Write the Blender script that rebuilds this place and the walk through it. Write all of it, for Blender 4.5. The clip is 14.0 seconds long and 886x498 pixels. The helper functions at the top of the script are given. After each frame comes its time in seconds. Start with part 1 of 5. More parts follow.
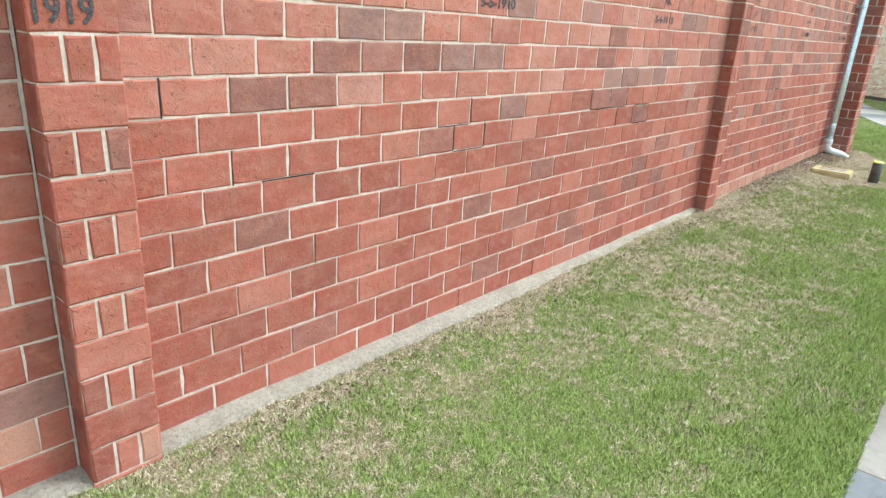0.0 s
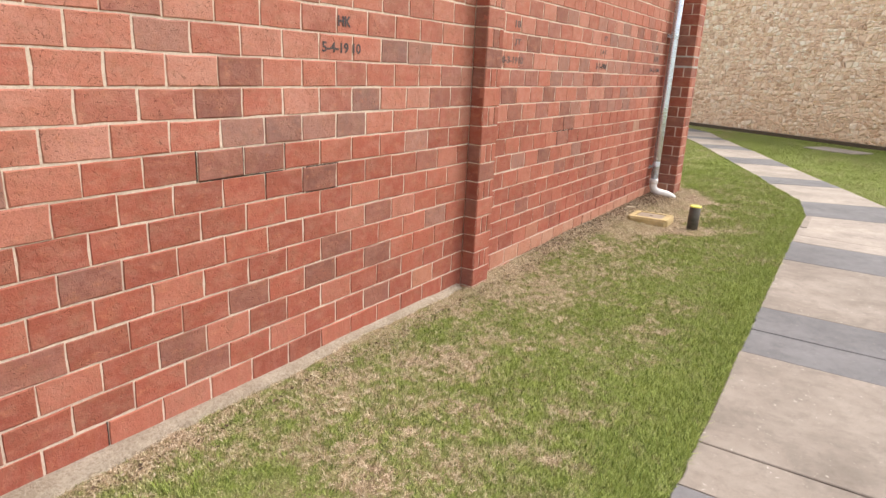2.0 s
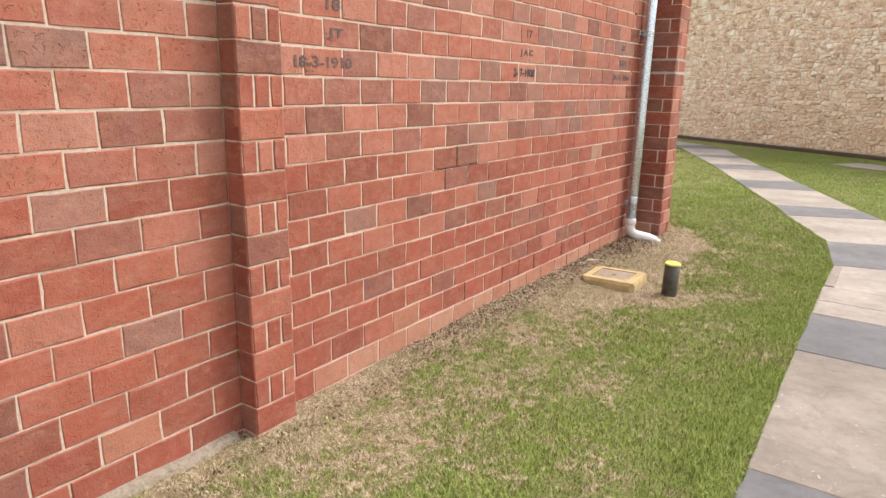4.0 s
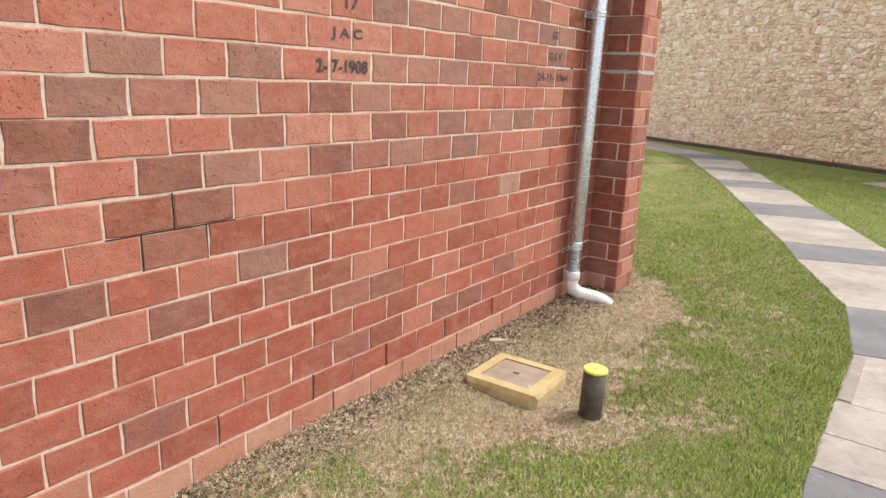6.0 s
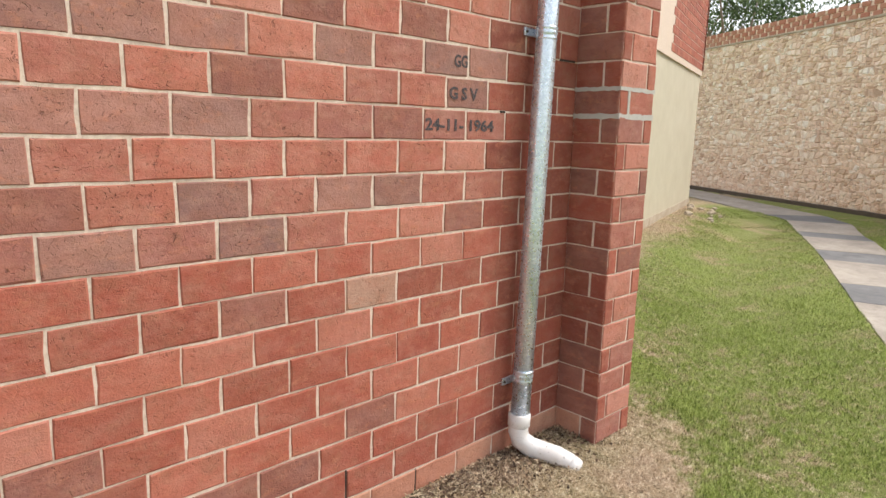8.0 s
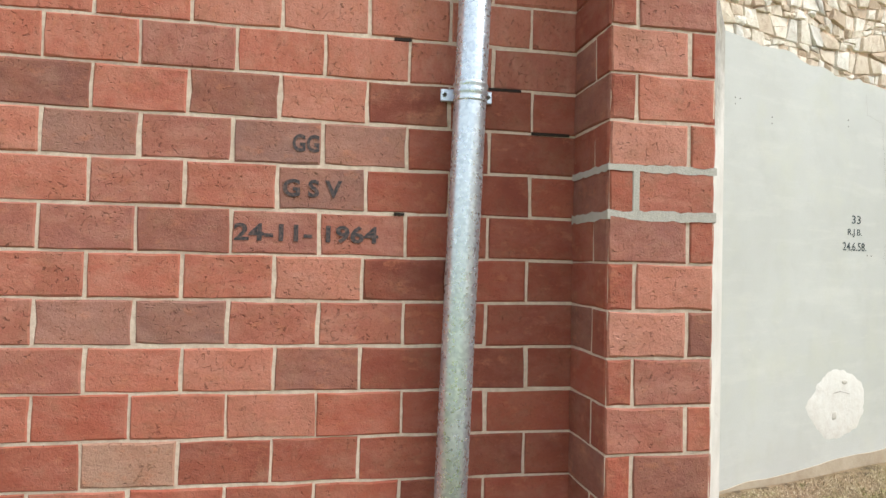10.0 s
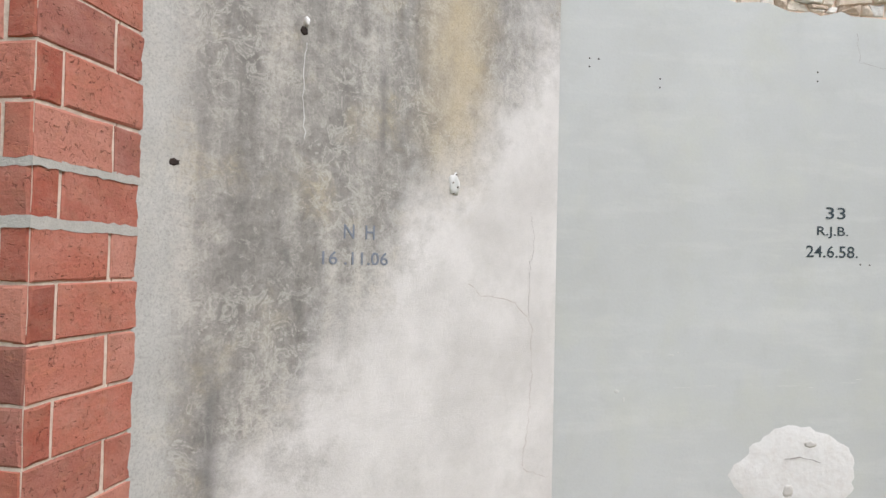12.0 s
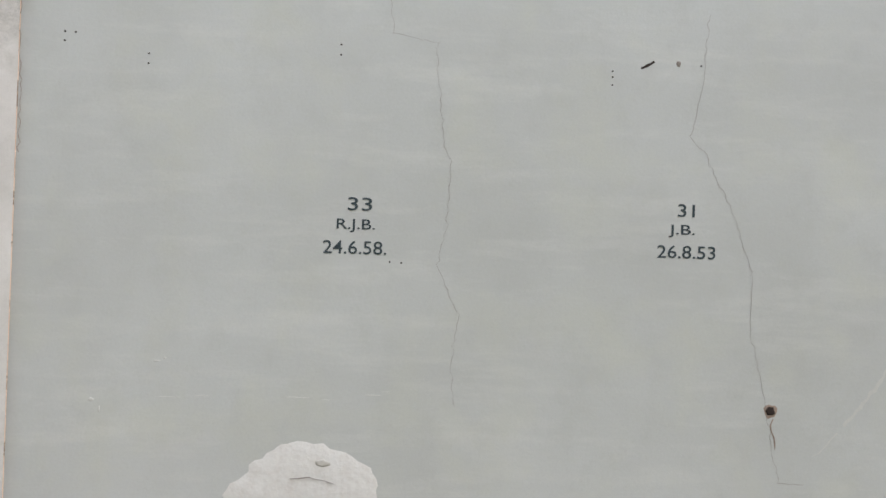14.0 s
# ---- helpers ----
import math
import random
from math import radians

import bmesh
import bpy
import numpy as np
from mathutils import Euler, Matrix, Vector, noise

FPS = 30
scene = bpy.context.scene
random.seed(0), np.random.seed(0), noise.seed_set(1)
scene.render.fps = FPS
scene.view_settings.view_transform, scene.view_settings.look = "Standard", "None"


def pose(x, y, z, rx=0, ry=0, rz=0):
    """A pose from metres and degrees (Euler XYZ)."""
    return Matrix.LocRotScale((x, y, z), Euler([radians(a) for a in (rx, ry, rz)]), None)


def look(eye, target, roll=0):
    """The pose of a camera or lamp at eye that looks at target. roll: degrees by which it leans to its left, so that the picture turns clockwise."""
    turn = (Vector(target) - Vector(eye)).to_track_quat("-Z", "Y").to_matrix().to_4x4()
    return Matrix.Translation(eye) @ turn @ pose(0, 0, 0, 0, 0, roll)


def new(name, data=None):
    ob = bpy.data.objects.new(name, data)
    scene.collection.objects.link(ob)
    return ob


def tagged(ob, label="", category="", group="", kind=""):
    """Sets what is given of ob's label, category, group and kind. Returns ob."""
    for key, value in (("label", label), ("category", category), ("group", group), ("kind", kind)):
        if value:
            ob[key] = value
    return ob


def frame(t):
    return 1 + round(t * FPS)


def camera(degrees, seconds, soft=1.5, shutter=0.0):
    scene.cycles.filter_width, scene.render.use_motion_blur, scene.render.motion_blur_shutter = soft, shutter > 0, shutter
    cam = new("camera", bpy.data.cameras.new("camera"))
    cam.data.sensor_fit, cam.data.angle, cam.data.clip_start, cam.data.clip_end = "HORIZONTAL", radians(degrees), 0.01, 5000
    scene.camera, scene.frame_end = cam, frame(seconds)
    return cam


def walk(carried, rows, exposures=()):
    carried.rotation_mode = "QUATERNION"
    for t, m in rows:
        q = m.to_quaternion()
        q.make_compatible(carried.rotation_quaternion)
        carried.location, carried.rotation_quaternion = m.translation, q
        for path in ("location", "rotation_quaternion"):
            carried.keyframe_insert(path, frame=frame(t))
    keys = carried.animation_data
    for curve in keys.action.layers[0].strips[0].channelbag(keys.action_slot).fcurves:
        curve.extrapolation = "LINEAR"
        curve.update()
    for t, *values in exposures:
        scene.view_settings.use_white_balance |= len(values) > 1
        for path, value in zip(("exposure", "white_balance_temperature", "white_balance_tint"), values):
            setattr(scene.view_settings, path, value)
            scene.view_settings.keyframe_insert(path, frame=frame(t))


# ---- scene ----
cam = camera(68.8, 14.0)
PATH = [
    (0, (2.017, 0.024, 1.512), (0.79, 1.459, 0.85), 3.54),
    (0.5, (2.056, 0.516, 1.557), (0.909, 2.022, 0.912), 4.0),
    (1, (2.178, 1.004, 1.583), (1.06, 2.547, 0.976), 3.7),
    (1.5, (2.152, 1.491, 1.578), (1.122, 3.101, 0.99), 3.5),
    (2, (2.255, 2.047, 1.556), (1.227, 3.673, 1.009), 2.8),
    (2.5, (2.204, 2.626, 1.53), (1.172, 4.256, 0.999), 2.4),
    (3, (2.257, 3.212, 1.524), (1.217, 4.838, 1.001), 2.3),
    (3.2, (2.275, 3.436, 1.518), (1.226, 5.064, 1.018), 1.5),
    (5.3, (1.983, 5.634, 1.565), (0.815, 7.172, 1.045), 2.0),
    (5.5, (1.994, 5.864, 1.572), (0.835, 7.409, 1.053), 2.1),
    (6, (2.021, 6.338, 1.571), (0.86, 7.887, 1.067), 2.1),
    (6.5, (1.986, 6.837, 1.58), (0.827, 8.399, 1.114), 1.9),
    (7, (2.02, 7.259, 1.58), (0.815, 8.789, 1.122), 1.7),
    (7.5, (1.946, 7.716, 1.561), (0.674, 9.204, 1.15), 1.4),
    (7.7, (1.915, 7.926, 1.59), (0.597, 9.376, 1.19), 1.6),
    (9.8, (1.879, 9.925, 1.548), (-0.076, 10.342, 1.599), 1.0),
    (10, (1.845, 10.186, 1.541), (-0.124, 10.537, 1.582), 1.3),
    (10.5, (1.865, 10.795, 1.556), (-0.12, 11.035, 1.606), 1.2),
    (11, (1.829, 11.295, 1.58), (-0.17, 11.331, 1.63), 1.1),
    (11.5, (1.643, 11.786, 1.602), (-0.347, 11.596, 1.648), 1.2),
    (12, (1.398, 12.279, 1.613), (-0.57, 11.923, 1.654), 1.3),
    (12.5, (1.144, 12.714, 1.64), (-0.797, 12.232, 1.668), 1.4),
    (13, (0.99, 13.255, 1.672), (-0.951, 12.773, 1.7), 1.5),
    (13.1, (0.967, 13.357, 1.671), (-0.974, 12.877, 1.71), 1.6),
    (13.5, (0.82, 13.786, 1.655), (-1.12, 13.302, 1.667), 1.6),
    (14, (0.657, 14.408, 1.681), (-1.284, 13.927, 1.698), 1.8),
]
walk(cam, [(t, look(eye, target, roll)) for t, eye, target, roll in PATH], [(0.0, 1.3, 5500, -5), (0.2, 1.24, 5800, 2), (0.45, 1.15, 6800, 11), (2.5, 1.05, 6800, 12), (7.5, 0.97, 6600, 9), (9.0, 0.88, 6600, 7), (10.0, 0.8, 6450, 5), (10.5, 0.58, 6350, 6), (11.0, 0.46, 6150, 9), (12.5, 0.45, 6100, 11), (13.0, 0.4, 6100, 10), (13.5, 0.15, 6150, 9), (14.0, 0.09, 6200, 10)])

# ---- world and light ----
SUN_AZ, SUN_EL = radians(32), radians(52)
world = bpy.data.worlds.new("overcast_sky")
scene.world = world
world.use_nodes = True
wn = world.node_tree.nodes
wn.clear()
sky = wn.new("ShaderNodeTexSky")
sky.sky_type = "NISHITA"
sky.sun_disc = False
sky.sun_elevation, sky.sun_rotation = SUN_EL, SUN_AZ
sky.air_density, sky.dust_density, sky.ozone_density = 1.0, 3.0, 1.0
bg = wn.new("ShaderNodeBackground")
bg.inputs["Strength"].default_value = 0.15
wo = wn.new("ShaderNodeOutputWorld")
# thin bright cloud over the whole sky: paler and more even than clear air
haze = wn.new("ShaderNodeHueSaturation")
haze.inputs["Saturation"].default_value = 0.5
cloud = wn.new("ShaderNodeMix")
cloud.data_type = "RGBA"
cloud.inputs[0].default_value = 0.5
cloud.inputs[7].default_value = (4.85, 4.95, 5.2, 1)
world.node_tree.links.new(sky.outputs[0], haze.inputs["Color"])
world.node_tree.links.new(haze.outputs[0], cloud.inputs[6])
world.node_tree.links.new(cloud.outputs[2], bg.inputs[0])
world.node_tree.links.new(bg.outputs[0], wo.inputs[0])
sun_data = bpy.data.lights.new("sun", "SUN")
sun_data.energy, sun_data.angle, sun_data.color = 1.8, radians(24), (1.0, 0.965, 0.925)
sun = new("sun", sun_data)
sun_dir = Vector((math.sin(SUN_AZ) * math.cos(SUN_EL), math.cos(SUN_AZ) * math.cos(SUN_EL), math.sin(SUN_EL)))
sun.matrix_world = look(sun_dir * 40, (0, 0, 0))


# ---- material helpers ----
class Mat:
    """A node material under construction."""

    def __init__(self, name, rough=0.8, metal=0.0, spec=0.4):
        self.m = bpy.data.materials.new(name)
        self.m.use_nodes = True
        self.t = self.m.node_tree
        self.b = self.t.nodes["Principled BSDF"]
        self.b.inputs["Roughness"].default_value = rough
        self.b.inputs["Metallic"].default_value = metal
        self.b.inputs["Specular IOR Level"].default_value = spec
        self.co = self.t.nodes.new("ShaderNodeTexCoord").outputs["Object"]

    def n(self, kind):
        return self.t.nodes.new(kind)

    def put(self, value, socket):
        if hasattr(value, "links"):
            self.t.links.new(value, socket)
        else:
            socket.default_value = value
        return self

    def noise(self, scale, detail=4.0, rough=0.6, co=None, dist=0.0):
        x = self.n("ShaderNodeTexNoise")
        x.inputs["Scale"].default_value, x.inputs["Detail"].default_value = scale, detail
        x.inputs["Roughness"].default_value, x.inputs["Distortion"].default_value = rough, dist
        self.t.links.new(co if co else self.co, x.inputs["Vector"])
        return x.outputs["Fac"]

    def stretch(self, sx, sy, sz, co=None):
        x = self.n("ShaderNodeMapping")
        x.inputs["Scale"].default_value = (sx, sy, sz)
        self.t.links.new(co if co else self.co, x.inputs["Vector"])
        return x.outputs[0]

    def ramp(self, fac, stops, ease="LINEAR"):
        x = self.n("ShaderNodeValToRGB")
        x.color_ramp.interpolation = ease
        el = x.color_ramp.elements
        while len(el) < len(stops):
            el.new(0.5)
        for e, (p, c) in zip(el, stops):
            e.position = p
            e.color = (*c, 1) if isinstance(c, tuple) else (c, c, c, 1)
        self.t.links.new(fac, x.inputs[0])
        return x.outputs[0]

    def mix(self, fac, a, b, how="MIX"):
        x = self.n("ShaderNodeMix")
        x.data_type, x.blend_type = "RGBA", how
        self.put(fac, x.inputs[0])
        for v, s in ((a, x.inputs[6]), (b, x.inputs[7])):
            self.put((*v, 1) if isinstance(v, tuple) else v, s)
        return x.outputs[2]

    def math(self, op, a, b=0.0):
        x = self.n("ShaderNodeMath")
        x.operation = op
        self.put(a, x.inputs[0])
        self.put(b, x.inputs[1])
        return x.outputs[0]

    def offset_random(self):
        """Object coordinates shifted by a different amount for each object."""
        i = self.n("ShaderNodeObjectInfo").outputs["Random"]
        c = self.n("ShaderNodeCombineXYZ")
        for k, f in enumerate((37.0, 53.0, 71.0)):
            self.t.links.new(self.math("MULTIPLY", i, f), c.inputs[k])
        v = self.n("ShaderNodeVectorMath")
        self.t.links.new(self.co, v.inputs[0])
        self.t.links.new(c.outputs[0], v.inputs[1])
        return v.outputs[0], i

    def bump(self, height, dist=0.002, strength=0.6):
        x = self.n("ShaderNodeBump")
        x.inputs["Distance"].default_value, x.inputs["Strength"].default_value = dist, strength
        self.t.links.new(height, x.inputs["Height"])
        self.t.links.new(x.outputs[0], self.b.inputs["Normal"])
        return self

    def color(self, c):
        self.put((*c, 1) if isinstance(c, tuple) else c, self.b.inputs["Base Color"])
        return self


def brick_material(name, tones, pits, joined=False):
    """Fired clay: a tone for each brick, clouding, drag marks and pits."""
    a = Mat(name, 0.85, 0, 0.3)
    if joined:
        rnd = a.n("ShaderNodeNewGeometry").outputs["Random Per Island"]
        co = a.co
    else:
        co, rnd = a.offset_random()
    base = a.ramp(rnd, tones, "LINEAR")
    cloud = a.noise(9, 3, 0.6, co)
    c = a.mix(a.ramp(cloud, [(0.35, 0.0), (0.7, 0.55)]), base, a.mix(0.55, base, (0.5, 0.17, 0.095)))
    c = a.mix(a.ramp(a.noise(13, 5, 0.72, co), [(0.5, 0.0), (0.7, 0.5)]), c, a.mix(0.75, base, (0.27, 0.15, 0.09)))
    c = a.mix(a.ramp(a.noise(17, 4, 0.7, a.stretch(1.0, 1.6, 1.0, co)), [(0.56, 0.0), (0.7, 0.45)]), c, (0.52, 0.2, 0.11))
    fine = a.noise(160, 3, 0.7, co)
    c = a.mix(a.ramp(fine, [(0.3, 0.3), (0.55, 0.0)]), c, (0.17, 0.06, 0.042))
    vor = a.n("ShaderNodeTexVoronoi")
    vor.inputs["Scale"].default_value = 46
    vor.inputs["Randomness"].default_value = 1.0
    m = a.n("ShaderNodeMapping")
    m.inputs["Scale"].default_value = (0.8, 2.4, 1.0)
    m.inputs["Rotation"].default_value = (0, 0, 0.6)
    a.t.links.new(co, m.inputs[0])
    a.t.links.new(m.outputs[0], vor.inputs["Vector"])
    gate = a.ramp(a.noise(17, 3, 0.6, co), [(0.54, 0.0), (0.66, 1.0)])
    pit = a.math("MULTIPLY", a.ramp(vor.outputs["Distance"], [(0.1, 0.9), (0.24, 0.0)]), gate)
    pit = a.math("MULTIPLY", pit, pits)
    c = a.mix(pit, c, (0.06, 0.03, 0.028))
    # short curling drag marks left by the wire on the wet clay
    curl = a.ramp(a.noise(46, 2, 0.5, a.stretch(1.0, 0.75, 1.0, co), 0.6), [(0.475, 0.0), (0.495, 1.0), (0.512, 1.0), (0.53, 0.0)])
    nick = a.math("MULTIPLY", curl, a.ramp(a.noise(70, 2, 0.5, co), [(0.52, 0.0), (0.6, 1.0)]))
    nick = a.math("MULTIPLY", nick, a.ramp(a.noise(9, 2, 0.5, co), [(0.4, 0.25), (0.6, 1.0)]))
    nick = a.math("MULTIPLY", nick, min(1.0, pits + 0.1))
    c = a.mix(a.math("MULTIPLY", nick, 0.7), c, a.mix(0.72, base, (0.05, 0.022, 0.018)))
    # pale dust dragged along the face
    dust = a.ramp(a.noise(11, 5, 0.7, a.stretch(0.8, 1.5, 1.0, co)), [(0.44, 0.0), (0.7, 0.5)])
    c = a.mix(a.math("MULTIPLY", dust, 0.08 + 0.8 * pits), c, (0.58, 0.32, 0.25))
    soot = a.ramp(a.noise(4.5, 4, 0.65, co), [(0.5, 0.0), (0.74, 0.3)])
    c = a.mix(soot, c, (0.2, 0.088, 0.062))
    lime = a.ramp(a.noise(24, 5, 0.75, co), [(0.66, 0.0), (0.8, 0.5)])
    c = a.mix(lime, c, (0.58, 0.36, 0.26))
    a.color(c)
    h = a.math("SUBTRACT", a.math("MULTIPLY", fine, 0.5), a.math("MULTIPLY", pit, 1.3))
    h = a.math("ADD", h, a.math("MULTIPLY", a.noise(22, 4, 0.6, co), 1.6))
    a.bump(a.math("SUBTRACT", h, a.math("MULTIPLY", nick, 1.4)), 0.004, 0.85)
    return a.m


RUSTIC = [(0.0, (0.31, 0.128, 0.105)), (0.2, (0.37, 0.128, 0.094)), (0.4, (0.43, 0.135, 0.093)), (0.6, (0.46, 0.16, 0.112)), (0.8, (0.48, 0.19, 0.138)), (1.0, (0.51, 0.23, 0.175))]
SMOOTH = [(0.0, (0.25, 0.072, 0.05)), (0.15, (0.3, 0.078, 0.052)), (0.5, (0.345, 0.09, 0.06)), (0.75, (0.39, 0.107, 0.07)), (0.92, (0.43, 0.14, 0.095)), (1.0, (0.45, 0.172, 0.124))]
mat_rustic = brick_material("rustic_brick", RUSTIC, 0.75)
mat_smooth = brick_material("smooth_brick", SMOOTH, 0.45)
mat_rustic_j = brick_material("rustic_brick_rest", RUSTIC, 0.75, True)
mat_smooth_j = brick_material("smooth_brick_rest", SMOOTH, 0.3, True)
mat_worn = brick_material("worn_brick", [(0.0, (0.45, 0.19, 0.125)), (1.0, (0.52, 0.29, 0.2))], 0.3)
# burnt bricks of the walls; also deepens the painted shade on pillar near sides
mat_dark_brick = brick_material("burnt_brick", [(0.0, (0.2, 0.083, 0.066)), (0.5, (0.24, 0.097, 0.077)), (1.0, (0.29, 0.112, 0.086))], 0.45)
# smooth brick darkened: shade put into the colour beside and on pillar sides
mat_shaded_brick = brick_material("deep_red_brick", [(0.0, (0.2, 0.054, 0.038)), (0.5, (0.26, 0.066, 0.045)), (1.0, (0.33, 0.084, 0.056))], 0.3)
mat_mauve = brick_material("mauve_brick", [(0.0, (0.23, 0.12, 0.105)), (0.5, (0.28, 0.15, 0.125)), (1.0, (0.36, 0.175, 0.14))], 0.6)
mat_tan_brick = brick_material("tan_brick", [(0.0, (0.34, 0.205, 0.15)), (1.0, (0.41, 0.25, 0.185))], 0.5)

a = Mat("lime_mortar", 0.95)
a.color(a.mix(a.ramp(a.noise(60, 4), [(0.3, 0.0), (0.7, 1.0)]), (0.53, 0.41, 0.33), (0.72, 0.6, 0.5)))
a.bump(a.noise(220, 3), 0.002, 0.6)
mat_mortar = a.m
a = Mat("cement_patch", 0.95)
a.color(a.mix(a.noise(40, 5, 0.7), (0.35, 0.33, 0.3), (0.55, 0.52, 0.475)))
a.bump(a.noise(150, 4), 0.003, 0.7)
mat_cement = a.m
a = Mat("open_joint", 1.0)
a.color(a.mix(a.noise(80), (0.02, 0.014, 0.012), (0.05, 0.035, 0.03)))
mat_crack = a.m
a = Mat("hairline", 1.0)
a.color(a.mix(a.noise(90), (0.2, 0.16, 0.14), (0.32, 0.29, 0.27)))
mat_hair = a.m


def paint_material(name, col, wear):
    p = Mat(name, 0.7)
    p.color(p.mix(p.ramp(p.noise(120, 4, 0.7), [(0.45, 0.0), (0.75, wear)]), col, (0.42, 0.24, 0.19)))
    return p.m


mat_paint = paint_material("black_stencil_paint", (0.035, 0.033, 0.04), 0.5)
mat_paint_faded = paint_material("faded_stencil_paint", (0.09, 0.06, 0.06), 0.8)
a = Mat("blue_stencil_paint", 0.8)
a.color(a.mix(a.noise(70, 4, 0.7), (0.1, 0.13, 0.2), (0.27, 0.28, 0.3)))
mat_paint_blue = a.m
a = Mat("dark_green_paint", 0.7)
a.color(a.mix(a.noise(70, 4, 0.7), (0.025, 0.04, 0.05), (0.06, 0.08, 0.09)))
mat_paint_green = a.m

# lawn: the share of dry straw comes with the mesh
def lawn_material(name, island):
    g = Mat(name, 0.9, 0, 0.25)
    at = g.n("ShaderNodeAttribute")
    at.attribute_name = "dry"
    dry = at.outputs["Fac"]
    v = g.n("ShaderNodeNewGeometry").outputs["Random Per Island"] if island else g.noise(170, 3, 0.7)
    green = g.ramp(v, [(0.05, (0.055, 0.085, 0.02)), (0.45, (0.225, 0.255, 0.065)), (0.9, (0.54, 0.56, 0.23))])
    straw = g.ramp(v, [(0.05, (0.08, 0.052, 0.035)), (0.5, (0.49, 0.335, 0.215)), (0.95, (0.9, 0.76, 0.58))])
    green = g.mix(g.ramp(dry, [(0.0, 0.6), (0.22, 0.0)]), green, g.ramp(v, [(0.05, (0.07, 0.12, 0.018)), (0.5, (0.26, 0.33, 0.055)), (0.95, (0.46, 0.55, 0.15))]))
    f = g.math("ADD", dry, g.math("MULTIPLY", g.math("SUBTRACT", g.noise(105, 3, 0.75), 0.5), 1.15))
    c = g.mix(g.ramp(f, [(0.28, 0.0), (0.72, 1.0)]), green, straw)
    c = g.mix(g.ramp(g.noise(1.6, 4, 0.6), [(0.35, 0.0), (0.7, 0.3)]), c, (0.2, 0.27, 0.06))
    if not island:
        mulch = g.math("MULTIPLY", g.ramp(g.noise(9, 5, 0.7), [(0.5, 0.0), (0.64, 0.8)]), g.ramp(dry, [(0.6, 0.0), (0.95, 1.0)]))
        sx = g.n("ShaderNodeSeparateXYZ")
        g.t.links.new(g.co, sx.inputs[0])
        foot = g.math("MULTIPLY", g.ramp(g.math("ABSOLUTE", sx.outputs[0]), [(0.1, 0.9), (0.34, 0.0)]), g.ramp(g.noise(7, 5, 0.75), [(0.36, 0.0), (0.5, 1.0)]))
        foot = g.math("MULTIPLY", foot, g.ramp(g.math("MULTIPLY", sx.outputs[1], 0.1), [(0.6, 0.0), (0.72, 1.0), (1.09, 1.0), (1.1, 0.0)]))
        c = g.mix(g.math("MAXIMUM", mulch, foot), c, (0.085, 0.062, 0.045))
        soil = g.ramp(g.noise(230, 3, 0.8), [(0.4, 0.0), (0.6, 0.55)])
        c = g.mix(soil, c, (0.085, 0.065, 0.042))
        g.bump(g.noise(200, 4, 0.8), 0.02, 0.8)
    g.color(c)
    return g.m


mat_lawn = lawn_material("lawn", False)
mat_blade = lawn_material("grass_blades", True)
a = Mat("footing_concrete", 0.95)
c = a.mix(a.ramp(a.noise(5, 5, 0.7), [(0.3, 0.0), (0.7, 1.0)]), (0.36, 0.29, 0.215), (0.53, 0.45, 0.36))
c = a.mix(a.ramp(a.noise(70, 4, 0.8), [(0.48, 0.0), (0.68, 0.75)]), c, (0.2, 0.14, 0.09))
c = a.mix(a.ramp(a.noise(22, 5, 0.75), [(0.5, 0.0), (0.7, 0.6)]), c, (0.58, 0.5, 0.39))
c = a.mix(a.ramp(a.noise(110, 3, 0.7), [(0.62, 0.0), (0.7, 0.8)]), c, (0.6, 0.54, 0.45))
a.color(c)
a.bump(a.noise(90, 5, 0.85), 0.018, 0.9)
mat_footing = a.m


def slab_material(name, lo, hi, spot):
    s = Mat(name, 0.9)
    c = s.mix(s.ramp(s.noise(1.7, 6, 0.65), [(0.3, 0.0), (0.72, 1.0)]), lo, hi)
    c = s.mix(s.ramp(s.noise(11, 5, 0.75), [(0.48, 0.0), (0.8, 0.55)]), c, tuple(x * 0.62 for x in lo))
    c = s.mix(s.ramp(s.noise(26, 4, 0.7), [(0.66, 0.0), (0.71, spot)]), c, (0.7, 0.66, 0.58))
    c = s.mix(s.ramp(s.noise(240, 3, 0.8), [(0.35, 0.3), (0.6, 0.0)]), c, (0.16, 0.14, 0.12))
    c = s.mix(s.ramp(s.noise(4.2, 6, 0.72, dist=1.2), [(0.52, 0.0), (0.72, 0.5)]), c, tuple(x * 0.7 for x in lo))
    c = s.mix(s.ramp(s.noise(75, 2, 0.5), [(0.74, 0.0), (0.77, spot)]), c, (0.72, 0.69, 0.62))
    s.color(c)
    s.bump(s.noise(180, 5, 0.8), 0.003, 0.6)
    return s.m


mat_slab = slab_material("pale_concrete", (0.265, 0.228, 0.195), (0.48, 0.42, 0.365), 0.8)
mat_slab_dirty = slab_material("dirty_pale_concrete", (0.2, 0.168, 0.14), (0.375, 0.323, 0.276), 0.8)
mat_band = slab_material("dark_oxide_concrete", (0.12, 0.12, 0.127), (0.215, 0.212, 0.219), 0.25)


